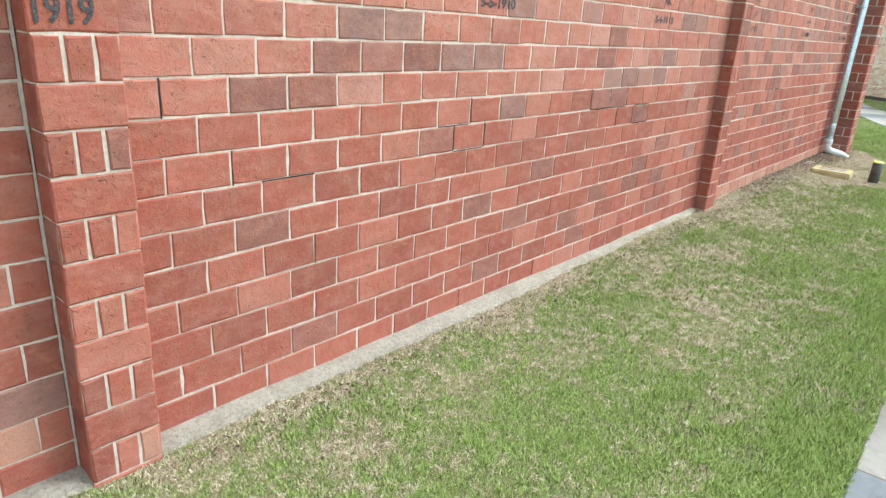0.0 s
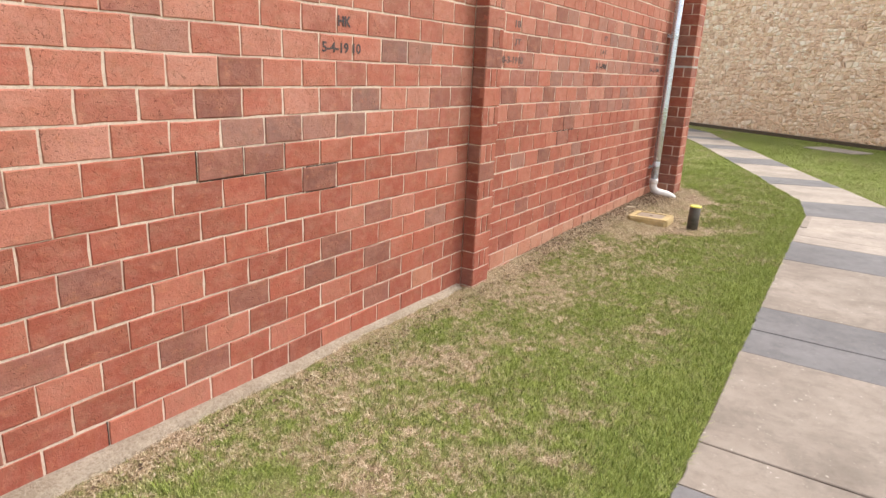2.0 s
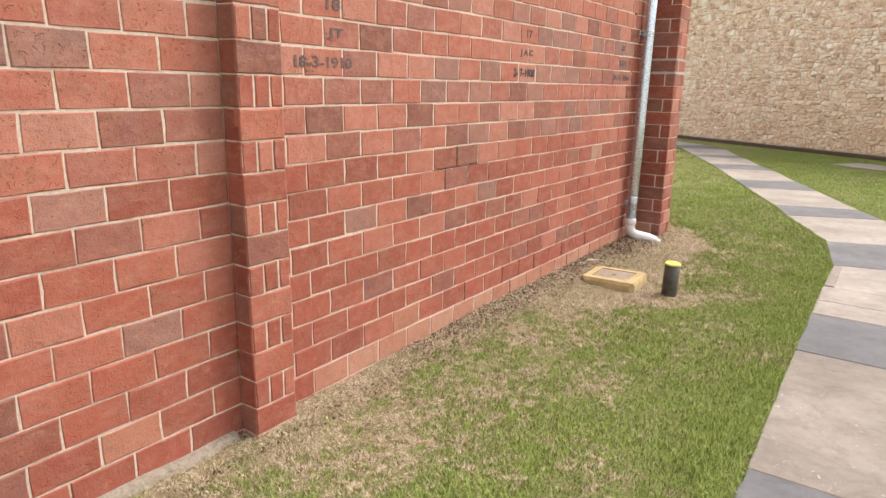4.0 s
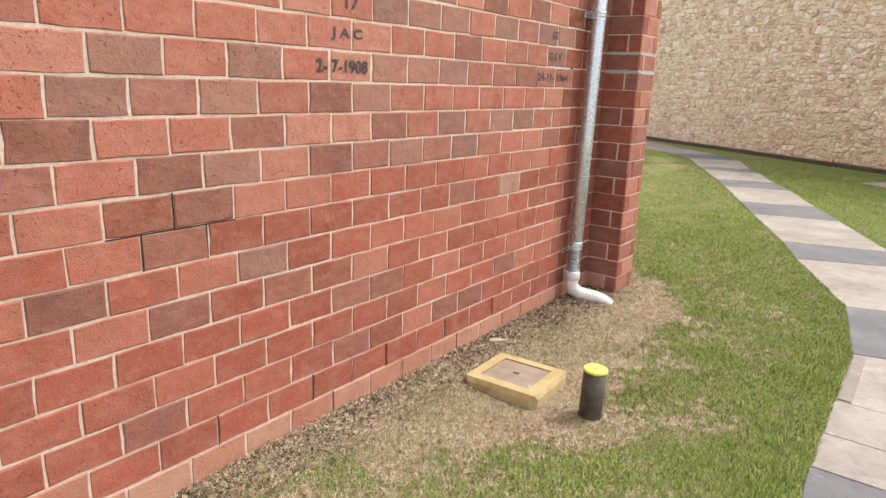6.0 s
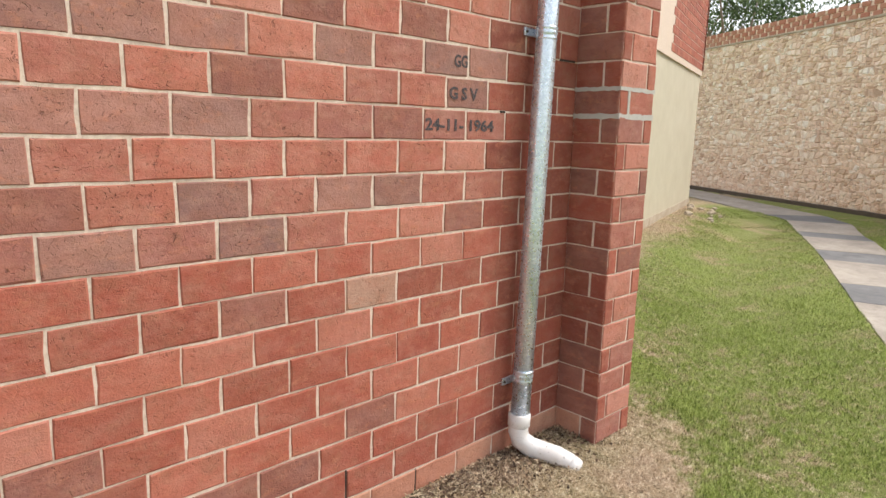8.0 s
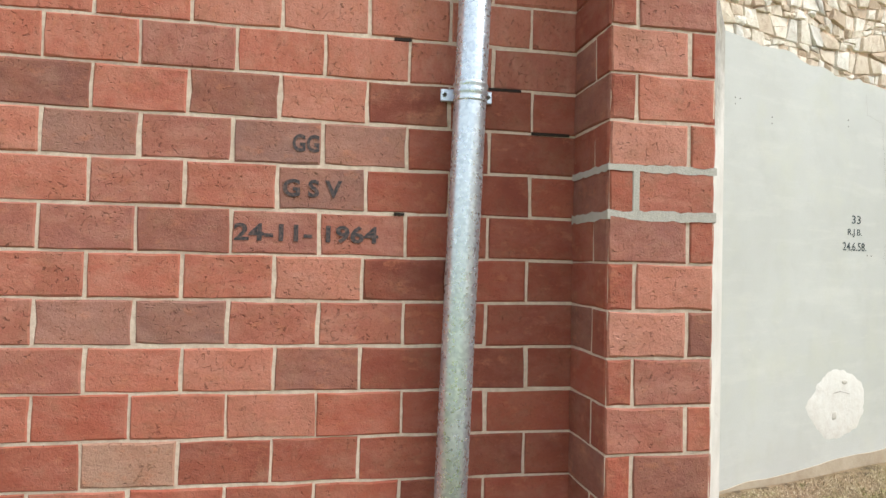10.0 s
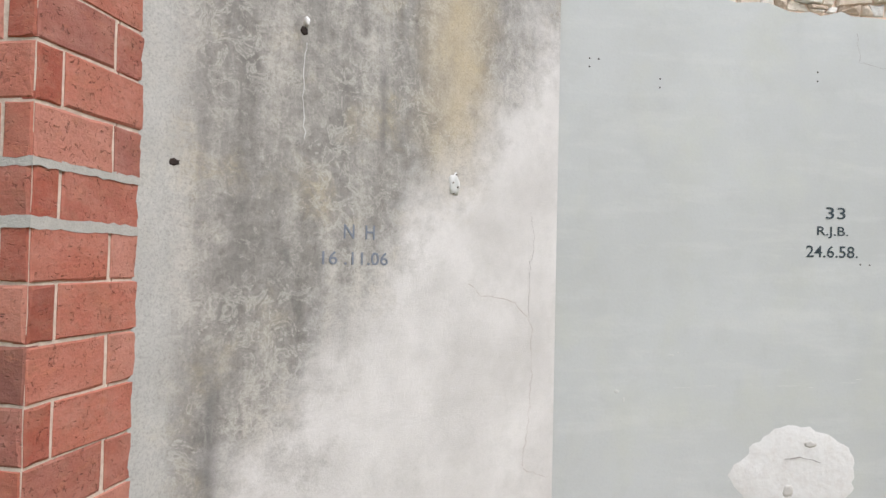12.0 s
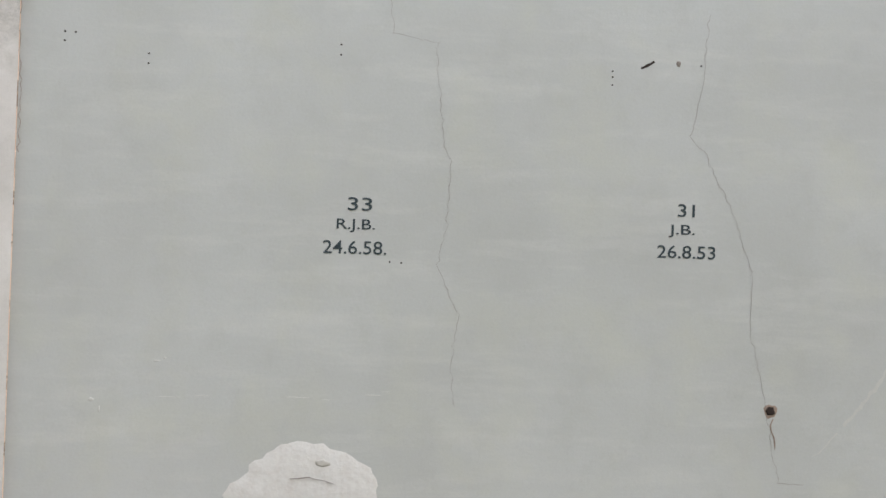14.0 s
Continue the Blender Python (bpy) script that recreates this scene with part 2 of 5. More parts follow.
def stone_material(name, joined):
    s = Mat(name, 0.92)
    if joined:
        co, rnd = s.co, s.n("ShaderNodeNewGeometry").outputs["Random Per Island"]
    else:
        co, rnd = s.offset_random()
    base = s.ramp(rnd, [(0.0, (0.54, 0.37, 0.27)), (0.15, (0.78, 0.575, 0.44)), (0.5, (0.89, 0.71, 0.565)), (0.8, (0.93, 0.79, 0.66)), (1.0, (0.95, 0.88, 0.79))])
    geo = s.n("ShaderNodeNewGeometry")
    z = s.n("ShaderNodeSeparateXYZ")
    s.t.links.new(geo.outputs["Position"], z.inputs[0])
    low = s.ramp(s.math("ADD", s.math("MULTIPLY", z.outputs[2], 0.22), s.math("MULTIPLY", s.noise(0.6, 3, 0.6, geo.outputs["Position"]), 0.35)), [(0.25, 0.7), (0.62, 0.0)])
    c = s.mix(low, base, s.mix(0.5, base, (0.72, 0.44, 0.26)))
    c = s.mix(s.ramp(s.noise(12, 5, 0.7, co), [(0.45, 0.0), (0.7, 0.55)]), c, (0.55, 0.4, 0.29))
    s.color(c)
    s.bump(s.noise(25, 5, 0.7, co), 0.02, 0.8)
    return s.m


mat_stone = stone_material("limestone", False)
mat_stone_j = stone_material("limestone_rest", True)
a = Mat("earth_mortar", 0.95)
c = a.mix(a.noise(3, 6, 0.7), (0.77, 0.575, 0.44), (0.92, 0.75, 0.6))
a.color(a.mix(a.ramp(a.noise(13, 4, 0.7), [(0.56, 0.0), (0.64, 0.85)]), c, (0.26, 0.18, 0.13)))
a.bump(a.noise(20, 5), 0.04, 0.9)
mat_bed = a.m
a = Mat("damp_earth", 0.95)
a.color(a.mix(a.noise(6, 5, 0.7), (0.045, 0.032, 0.022), (0.13, 0.095, 0.065)))
a.bump(a.noise(40, 4), 0.01, 0.7)
mat_damp = a.m
a = Mat("pale_rubble", 0.95)
rnd = a.n("ShaderNodeNewGeometry").outputs["Random Per Island"]
c = a.ramp(rnd, [(0.0, (0.52, 0.4, 0.3)), (0.25, (0.7, 0.6, 0.49)), (0.55, (0.82, 0.74, 0.63)), (0.85, (0.88, 0.84, 0.77)), (1.0, (0.66, 0.64, 0.61))])
c = a.mix(a.ramp(a.noise(20, 5, 0.7), [(0.45, 0.0), (0.75, 0.6)]), c, (0.42, 0.27, 0.17))
a.color(c)
a.bump(a.noise(50, 5, 0.7), 0.012, 0.8)
mat_rubble = a.m

# old render, stained dark by run-off; object x runs along the wall towards its far end, z up
a = Mat("stained_render", 0.92)
sep = a.n("ShaderNodeSeparateXYZ")
a.t.links.new(a.co, sep.inputs[0])
u, h = sep.outputs[0], sep.outputs[2]
wob = a.math("MULTIPLY", a.math("SUBTRACT", a.noise(3.2, 7, 0.72), 0.5), 1.1)
edge = a.math("ADD", a.math("MULTIPLY", h, 0.75), -1.93)
stain = a.ramp(a.math("ADD", a.math("SUBTRACT", a.math("ADD", edge, 0.0), u), wob), [(0.0, 0.0), (0.34, 1.0)])
streak = a.noise(1.0, 5, 0.65, a.stretch(16, 1, 0.9))
mottle = a.noise(14, 6, 0.75)
curd = a.noise(26, 4, 0.6, dist=1.6)
pale = a.mix(a.ramp(a.noise(2.2, 5, 0.6), [(0.35, 0.0), (0.7, 1.0)]), (0.56, 0.53, 0.505), (0.73, 0.695, 0.67))
pale = a.mix(a.math("MULTIPLY", a.ramp(a.noise(5.5, 6, 0.72), [(0.46, 0.0), (0.66, 0.5)]), a.ramp(mottle, [(0.35, 0.4), (0.6, 1.0)])), pale, (0.47, 0.45, 0.42))
bands = a.noise(1.0, 5, 0.7, a.stretch(5.5, 1, 1.1))
blotch = a.math("ADD", a.math("MULTIPLY", bands, 0.6), a.math("MULTIPLY", mottle, 0.4))
dark = a.ramp(blotch, [(0.36, (0.16, 0.15, 0.137)), (0.5, (0.3, 0.28, 0.255)), (0.62, (0.51, 0.475, 0.43))])
dark = a.mix(a.ramp(streak, [(0.48, 0.0), (0.68, 0.4)]), dark, (0.25, 0.24, 0.225))
bloom = a.math("MULTIPLY", a.ramp(a.noise(15, 5, 0.66, dist=1.3), [(0.5, 0.0), (0.54, 1.0), (0.6, 0.2)]), a.ramp(a.noise(3.3, 3, 0.5), [(0.42, 0.0), (0.56, 0.6)]))
dark = a.mix(a.ramp(a.noise(42, 5, 0.8), [(0.5, 0.0), (0.66, 0.55)]), dark, (0.16, 0.145, 0.13))
dark = a.mix(a.ramp(a.noise(33, 5, 0.75, dist=0.8), [(0.56, 0.0), (0.68, 0.45)]), dark, (0.6, 0.56, 0.5))
dark = a.mix(bloom, dark, (0.56, 0.53, 0.475))
tan = a.math("MULTIPLY", a.ramp(a.noise(4.1, 4, 0.6), [(0.52, 0.0), (0.68, 0.5)]), a.ramp(curd, [(0.4, 0.3), (0.6, 1.0)]))
dark = a.mix(tan, dark, (0.5, 0.42, 0.28))
off = a.math("ABSOLUTE", a.math("ADD", a.math("ADD", u, 0.62), a.math("MULTIPLY", a.math("SUBTRACT", a.noise(5, 4), 0.5), 0.25)))
ochre = a.math("MULTIPLY", a.ramp(off, [(0.02, 0.6), (0.22, 0.0)]), a.ramp(a.math("MULTIPLY", a.math("ADD", h, a.math("MULTIPLY", a.math("SUBTRACT", mottle, 0.5), 0.5)), 0.25), [(0.44, 0.0), (0.55, 1.0)]))
c = a.mix(stain, pale, dark)
c = a.mix(ochre, c, (0.52, 0.42, 0.27))
low = a.ramp(a.math("ADD", a.math("MULTIPLY", a.math("ADD", u, 1.2), -1.0), wob), [(0.0, 0.0), (0.4, 0.5)])
c = a.mix(low, c, dark)
rim = a.ramp(a.math("ADD", a.math("ADD", u, 1.66), a.math("MULTIPLY", a.math("SUBTRACT", mottle, 0.5), 0.2)), [(0.03, 0.7), (0.13, 0.0)])
c = a.mix(rim, c, (0.55, 0.53, 0.5))
for u0, z0, z1, wid in ((-0.936, 1.97, 2.29, 0.012), (-1.48, 0.75, 1.34, 0.016), (-1.265, 1.57, 1.66, 0.007)):
    line = a.math("ABSOLUTE", a.math("ADD", a.math("SUBTRACT", u, u0), a.math("MULTIPLY", a.math("SUBTRACT", a.noise(12, 4), 0.5), 0.02)))
    mask = a.math("MULTIPLY", a.ramp(line, [(wid * 0.2, 0.6), (wid * 2.2, 0.0)]), a.ramp(a.math("ABSOLUTE", a.math("SUBTRACT", h, (z0 + z1) / 2)), [((z1 - z0) * 0.3, 1.0), ((z1 - z0) * 0.52, 0.0)]))
    c = a.mix(mask, c, (0.15, 0.145, 0.14))
c = a.mix(a.math("MULTIPLY", a.ramp(a.noise(130, 4, 0.8), [(0.32, 0.4), (0.52, 0.0)]), a.math("ADD", a.math("MULTIPLY", stain, 0.8), 0.2)), c, (0.13, 0.12, 0.11))
a.color(c)
a.bump(a.noise(80, 6, 0.75), 0.003, 0.45)
mat_stained = a.m
a = Mat("grey_painted_render", 0.75, 0, 0.3)
c = a.mix(a.ramp(a.noise(0.9, 4, 0.6), [(0.3, 0.0), (0.7, 1.0)]), (0.5, 0.505, 0.49), (0.585, 0.595, 0.588))
c = a.mix(a.ramp(a.noise(1.0, 5, 0.7, a.stretch(1.5, 1, 9)), [(0.5, 0.0), (0.72, 0.5)]), c, (0.66, 0.655, 0.63))
c = a.mix(a.ramp(a.noise(5.5, 5, 0.7), [(0.5, 0.0), (0.72, 0.35)]), c, (0.46, 0.465, 0.44))
c = a.mix(a.ramp(a.noise(2.6, 3, 0.6), [(0.5, 0.0), (0.7, 0.3)]), c, (0.6, 0.6, 0.5))
c = a.mix(a.ramp(a.noise(90, 4, 0.7), [(0.5, 0.0), (0.8, 0.25)]), c, (0.42, 0.42, 0.4))
a.color(c)
sep = a.n("ShaderNodeSeparateXYZ")
a.t.links.new(a.co, sep.inputs[0])
far = a.ramp(a.math("MULTIPLY", a.math("ADD", sep.outputs[0], a.noise(1.4, 4)), 0.1), [(0.4, 0.0), (0.46, 1.0)])
a.color(a.mix(far, c, a.mix(a.noise(2.0, 5, 0.7), (0.42, 0.37, 0.27), (0.6, 0.55, 0.44))))
a.bump(a.noise(70, 4, 0.7), 0.0015, 0.5)
mat_grey = a.m
a = Mat("white_filler", 0.9)
a.color(a.mix(a.ramp(a.noise(18, 5, 0.7), [(0.45, 0.0), (0.75, 1.0)]), (0.74, 0.72, 0.7), (0.66, 0.62, 0.59)))
a.bump(a.noise(35, 4), 0.004, 0.6)
mat_filler = a.m
a = Mat("chipped_filler", 0.95)
a.color(a.mix(a.noise(30, 4), (0.5, 0.49, 0.46), (0.62, 0.57, 0.53)))
mat_chip = a.m
a = Mat("rust_brown", 0.95)
a.color(a.mix(a.noise(60, 4), (0.22, 0.15, 0.11), (0.42, 0.33, 0.28)))
mat_rust = a.m
a = Mat("tan_plinth_render", 0.92)
a.color(a.mix(a.ramp(a.noise(4, 6, 0.7), [(0.3, 0.0), (0.7, 1.0)]), (0.36, 0.28, 0.2), (0.52, 0.45, 0.36)))
a.bump(a.noise(60, 5), 0.005, 0.7)
mat_plinth = a.m
a = Mat("pale_scuff", 0.9)
a.color(a.mix(a.noise(50, 4), (0.54, 0.54, 0.52), (0.64, 0.63, 0.6)))
mat_scuff = a.m
a = Mat("galvanised_steel", 0.34, 0.78)
vor = a.n("ShaderNodeTexVoronoi")
vor.inputs["Scale"].default_value = 110
a.t.links.new(a.co, vor.inputs["Vector"])
sp = a.n("ShaderNodeSeparateColor")
a.t.links.new(vor.outputs["Color"], sp.inputs[0])
a.color(a.mix(sp.outputs[0], (0.58, 0.66, 0.76), (0.78, 0.86, 0.95)))
a.put(a.math("ADD", a.math("MULTIPLY", sp.outputs[1], 0.12), 0.25), a.b.inputs["Roughness"])
a.bump(a.noise(45, 3), 0.0012, 0.25)
mat_galv = a.m
a = Mat("white_pvc", 0.4)
c = a.mix(a.ramp(a.noise(9, 4), [(0.4, 0.0), (0.8, 1.0)]), (0.72, 0.7, 0.69), (0.55, 0.5, 0.46))
c = a.mix(a.ramp(a.noise(60, 4, 0.7), [(0.62, 0.0), (0.7, 0.8)]), c, (0.12, 0.09, 0.08))
a.color(c)
mat_pvc = a.m
a = Mat("yellow_ochre_concrete", 0.9)
c = a.mix(a.ramp(a.noise(9, 5, 0.7), [(0.3, 0.0), (0.7, 1.0)]), (0.36, 0.26, 0.105), (0.53, 0.41, 0.21))
c = a.mix(a.ramp(a.noise(40, 4, 0.7), [(0.5, 0.0), (0.75, 0.7)]), c, (0.42, 0.36, 0.26))
a.color(c)
a.bump(a.noise(60, 4), 0.004, 0.7)
mat_ochre = a.m
a = Mat("grey_brown_lid", 0.9)
c = a.mix(a.ramp(a.noise(7, 5, 0.7), [(0.3, 0.0), (0.7, 1.0)]), (0.23, 0.17, 0.12), (0.34, 0.28, 0.22))
c = a.mix(a.ramp(a.noise(28, 3), [(0.68, 0.0), (0.72, 0.7)]), c, (0.6, 0.55, 0.48))
a.color(c)
a.bump(a.noise(90, 4), 0.002, 0.6)
mat_lid = a.m
a = Mat("black_pipe", 0.6)
c = a.mix(a.ramp(a.noise(10, 5, 0.7), [(0.35, 0.0), (0.75, 1.0)]), (0.045, 0.042, 0.035), (0.15, 0.13, 0.1))
a.color(c)
mat_black = a.m
a = Mat("yellow_cap", 0.5)
a.color(a.mix(a.noise(30, 4), (0.74, 0.72, 0.09), (0.86, 0.83, 0.2)))
mat_yellow = a.m
a = Mat("leaf", 0.6)
a.color(a.ramp(a.n("ShaderNodeNewGeometry").outputs["Random Per Island"], [(0.0, (0.03, 0.06, 0.018)), (0.6, (0.07, 0.12, 0.035)), (1.0, (0.12, 0.17, 0.06))]))
mat_leaf = a.m
a = Mat("bark", 0.95)
a.color(a.mix(a.noise(8, 5, 0.7, a.stretch(1, 1, 0.2)), (0.12, 0.09, 0.065), (0.26, 0.21, 0.16)))
a.bump(a.noise(14, 4), 0.02, 0.8)
mat_bark = a.m
a = Mat("dry_litter", 0.95)
a.color(a.ramp(a.n("ShaderNodeNewGeometry").outputs["Random Per Island"], [(0.0, (0.05, 0.032, 0.024)), (0.55, (0.16, 0.1, 0.065)), (0.8, (0.4, 0.3, 0.2)), (1.0, (0.66, 0.56, 0.41))]))
mat_litter = a.m


# ---- mesh helpers ----
def mesh_of(name, verts, faces, material, smooth=False):
    me = bpy.data.meshes.new(name)
    me.from_pydata([tuple(v) for v in verts], [], faces)
    me.materials.append(material)
    if smooth:
        me.polygons.foreach_set("use_smooth", [True] * len(me.polygons))
    me.update()
    return me


def mesh_bm(name, bm, material, smooth=False):
    me = bpy.data.meshes.new(name)
    bmesh.ops.recalc_face_normals(bm, faces=bm.faces)
    bm.to_mesh(me)
    bm.free()
    me.materials.append(material)
    if smooth:
        me.polygons.foreach_set("use_smooth", [True] * len(me.polygons))
    return me


def part(name, me, parent=None, m=None, label=""):
    ob = new(name, me)
    if parent:
        ob.parent = parent
    if m is not None:
        ob.matrix_basis = m
    if label:
        ob["label"] = label
    return ob


def box(x0, x1, y0, y1, z0, z1, bevel=0.0, seg=1):
    bm = bmesh.new()
    bmesh.ops.create_cube(bm, size=1.0)
    for v in bm.verts:
        v.co = ((x0 if v.co.x < 0 else x1), (y0 if v.co.y < 0 else y1), (z0 if v.co.z < 0 else z1))
    if bevel:
        bmesh.ops.bevel(bm, geom=bm.edges[:], offset=bevel, segments=seg, affect="EDGES")
    return bm


def tube(points, radii, sides=20, caps=True):
    """A pipe through points; radii one for each point."""
    bm = bmesh.new()
    pts = [Vector(p) for p in points]
    rings, side = [], None
    for i, p in enumerate(pts):
        d = (pts[min(i + 1, len(pts) - 1)] - pts[max(i - 1, 0)]).normalized()
        if side is None:
            side = d.orthogonal().normalized()
        side = (side - d * side.dot(d)).normalized()
        up = d.cross(side)
        rings.append([bm.verts.new(p + radii[i] * (math.cos(k * math.tau / sides) * side + math.sin(k * math.tau / sides) * up)) for k in range(sides)])
    for r, s in zip(rings, rings[1:]):
        for k in range(sides):
            bm.faces.new((r[k], r[(k + 1) % sides], s[(k + 1) % sides], s[k]))
    if caps:
        bm.faces.new(rings[0][::-1])
        bm.faces.new(rings[-1])
    return bm


def facing(p, out):
    """A pose whose x runs along a wall, y up it and z straight out of it."""
    n = Vector(out).normalized()
    v = Vector((0, 0, 1))
    u = v.cross(n)
    m = Matrix((u, v, n)).transposed().to_4x4()
    m.translation = p
    return m


def brick_verts(w, h, rng, depth=0.035, cham=0.004):
    """A brick's face with worn edges, its front at z 0."""
    j = lambda s: rng.uniform(-s, s)
    nx = 3 if w > 0.15 else 2
    ring = [(-1 + 2 * k / nx, -1) for k in range(nx)] + [(1, -1), (1, 0)] + [(1 - 2 * k / nx, 1) for k in range(nx)] + [(-1, 1), (-1, 0)]
    back, rim, face = [], [], []
    for sx, sy in ring:
        ex, ey = (sx if abs(sx) == 1 else 0), (sy if abs(sy) == 1 else 0)
        x, y = sx * w / 2 + j(0.0018), sy * h / 2 + j(0.0018)
        k = cham * rng.uniform(0.5, 1.7) * (1.5 if rng.random() < 0.12 else 1.0)
        back.append((x, y, -depth))
        rim.append((x, y, -cham + j(0.001)))
        face.append((x - ex * k, y - ey * k, j(0.0008)))
    n = len(ring)
    f = [tuple(range(2 * n, 3 * n))]
    for a0 in (0, n):
        for k in range(n):
            f.append((a0 + k, a0 + (k + 1) % n, a0 + n + (k + 1) % n, a0 + n + k))
    return back + rim + face, f


class Pieces:
    """Joins small pieces into one mesh."""

    def __init__(self):
        self.v, self.f = [], []

    def add(self, verts, faces, m=None):
        o = len(self.v)
        self.v += [tuple(m @ Vector(p)) for p in verts] if m is not None else list(verts)
        self.f += [tuple(o + i for i in f) for f in faces]

    def mesh(self, name, material):
        return mesh_of(name, self.v, self.f, material)


# ---- ground ----
COURSE, ROW0 = 0.126, 1.55
CORNER = Vector((-1.365, 12.325, 0))
ALONG_L = Vector((-0.2994, 0.9541, 0)).normalized()
ALONG_D = Vector((-0.7378, 0.675, 0)).normalized()
OUT_L = ALONG_L.cross(Vector((0, 0, 1)))
OUT_D = ALONG_D.cross(Vector((0, 0, 1)))


def ss(a0, a1, x):
    t = np.clip((x - a0) / (a1 - a0), 0, 1)
    return t * t * (3 - 2 * t)


GRID = np.random.RandomState(5).rand(64, 64)


def soft(x, y, s):
    """Smooth value noise, from 0 to 1, with bumps about 1/s metres wide."""
    x, y = np.asarray(x) * s, np.asarray(y) * s
    i, j = np.floor(x).astype(int), np.floor(y).astype(int)
    fx, fy = ss(0, 1, x - i), ss(0, 1, y - j)
    g = lambda p, q: GRID[p % 64, q % 64]
    return (g(i, j) * (1 - fx) + g(i + 1, j) * fx) * (1 - fy) + (g(i, j + 1) * (1 - fx) + g(i + 1, j + 1) * fx) * fy


def height(x, y):
    """The lie of the ground: banked up a little against the walls, flat along the path."""
    x, y = np.asarray(x, float), np.asarray(y, float)
    wall = (0.02 + 0.035 * ss(6.0, 8.2, y)) * ss(0.75, 0.0, x) * ss(13.0, 11.4, y)
    dl = (x - CORNER.x) * OUT_L.x + (y - CORNER.y) * OUT_L.y
    bank = 0.3 * ss(1.5, 0.1, dl) * ss(11.3, 12.4, y) * ss(24, 21, y)
    lumps = 0.012 * (soft(x, y, 2.3) - 0.5) + 0.008 * (soft(x, y, 6.1) - 0.5)
    near_path = ss(1.9, 1.6, x)
    return wall + bank + lumps * np.where(y < 11, near_path, 0.5) + 0.006


def dryness(x, y):
    """Share of straw in the lawn."""
    x, y = np.asarray(x, float), np.asarray(y, float)
    d = 0.37 + 0.3 * (soft(x, y, 1.1) - 0.5) + 0.35 * (soft(x + 9, y, 2.9) - 0.5) + 0.35 * (soft(x, y + 5, 7.0) - 0.5) + 1.0 * (soft(x, y, 38.0) - 0.5)
    d += (0.3 + 0.3 * ss(5.5, 7.0, y)) * ss(0.32, 0.08, np.abs(x)) * ss(12, 11, y)
    wav = 0.35 * (soft(x, y, 3.7) - 0.5) + 0.2 * (soft(x + 4, y, 9.0) - 0.5)
    r = np.hypot((x - 0.2) / 0.62, (y - 9.55) / 2.0) + wav
    d += 0.7 * ss(1.15, 0.6, r)
    r = np.hypot((x - 0.9) / 0.24, (y - 9.0) / 0.3) + wav
    d += 0.5 * ss(1.2, 0.5, r)
    r = np.hypot((x - 0.45) / 0.34, (y - 10.85) / 0.65) + wav
    d += 0.5 * ss(1.2, 0.5, r)
    r = np.hypot((x - 1.35) / 0.4, (y - 8.7) / 0.9) + wav
    d -= 0.12 * ss(1.6, 0.1, r)
    r = np.hypot((x - 1.0) / 0.35, (y - 4.9) / 0.5) + wav
    d -= 0.22 * ss(1.2, 0.4, r)
    d += 0.1 * ss(3.0, 5.0, y) * ss(7.4, 6.4, y) * ss(1.4, 0.5, x)
    d -= 0.4 * ss(1.35, 1.8, x) * ss(12, 10, y)
    d -= 0.14 * ss(9.4, 11.2, y) * ss(0.5, 1.2, x + (y > 11.0)) + 0.2 * ss(11.5, 13.5, y)
    dl = (x - CORNER.x) * OUT_L.x + (y - CORNER.y) * OUT_L.y
    d += 0.8 * ss(0.6, 0.15, np.abs(dl)) * ss(11.4, 12.0, y)
    return np.clip(d, 0, 1)


# centre line stations: left edge, right edge, kind of concrete up to the next station
STATIONS = [
    ((1.92, -3.0), (3.0, -3.0), "pale"), ((1.92, -1.2), (3.0, -1.2), "dark"), ((1.91, -0.2), (3.0, -0.2), "pale"),
    ((1.91, 0.9), (2.99, 0.9), "pale"), ((1.89, 1.65), (2.98, 1.65), "dark"), ((1.89, 2.15), (2.98, 2.15), "dark"), ((1.89, 2.65), (2.98, 2.65), "pale"),
    ((1.88, 3.93), (2.97, 3.93), "dark"), ((1.88, 4.45), (2.97, 4.45), "pale"), ((1.88, 4.82), (2.97, 4.82), "pale"), ((1.86, 6.02), (2.95, 6.02), "dark"),
    ((1.86, 6.44), (2.95, 6.44), "dark"), ((1.85, 6.95), (2.94, 6.95), "pale"), ((1.83, 8.5), (2.93, 8.5), "dark"), ((1.82, 9.32), (2.93, 9.32), "pale"), ((1.82, 9.68), (2.93, 9.68), "pale"),
    ((1.82, 10.11), (2.92, 10.11), "pale"), ((1.82, 10.92), (2.88, 11.2), "dark"), ((1.67, 11.98), (2.7, 12.35), "pale"), ((1.1, 13.34), (2.1, 13.78), "dark"),
    ((0.84, 14.08), (1.82, 14.38), "pale"), ((0.2, 15.6), (1.18, 15.9), "dark"), ((-0.15, 16.46), (0.76, 16.88), "pale"), ((-0.76, 17.95), (0.2, 18.3), "dark"),
    ((-1.1, 18.74), (-0.2, 19.1), "pale"), ((-1.69, 20.03), (-0.72, 20.4), "dark"), ((-1.97, 20.6), (-1.0, 20.95), "pale"), ((-2.64, 22.1), (-1.6, 22.55), "dark"),
    ((-3.3, 22.75), (-2.35, 23.6), "pale"), ((-5.0, 24.3), (-4.3, 25.2), "pale"), ((-7.0, 26.0), (-6.3, 26.9), "pale"), ((-9.5, 28.0), (-8.8, 28.9), "end"),
]


def path_left(y):
    ys = [s[0][1] for s in STATIONS]
    return np.interp(y, ys, [s[0][0] for s in STATIONS])


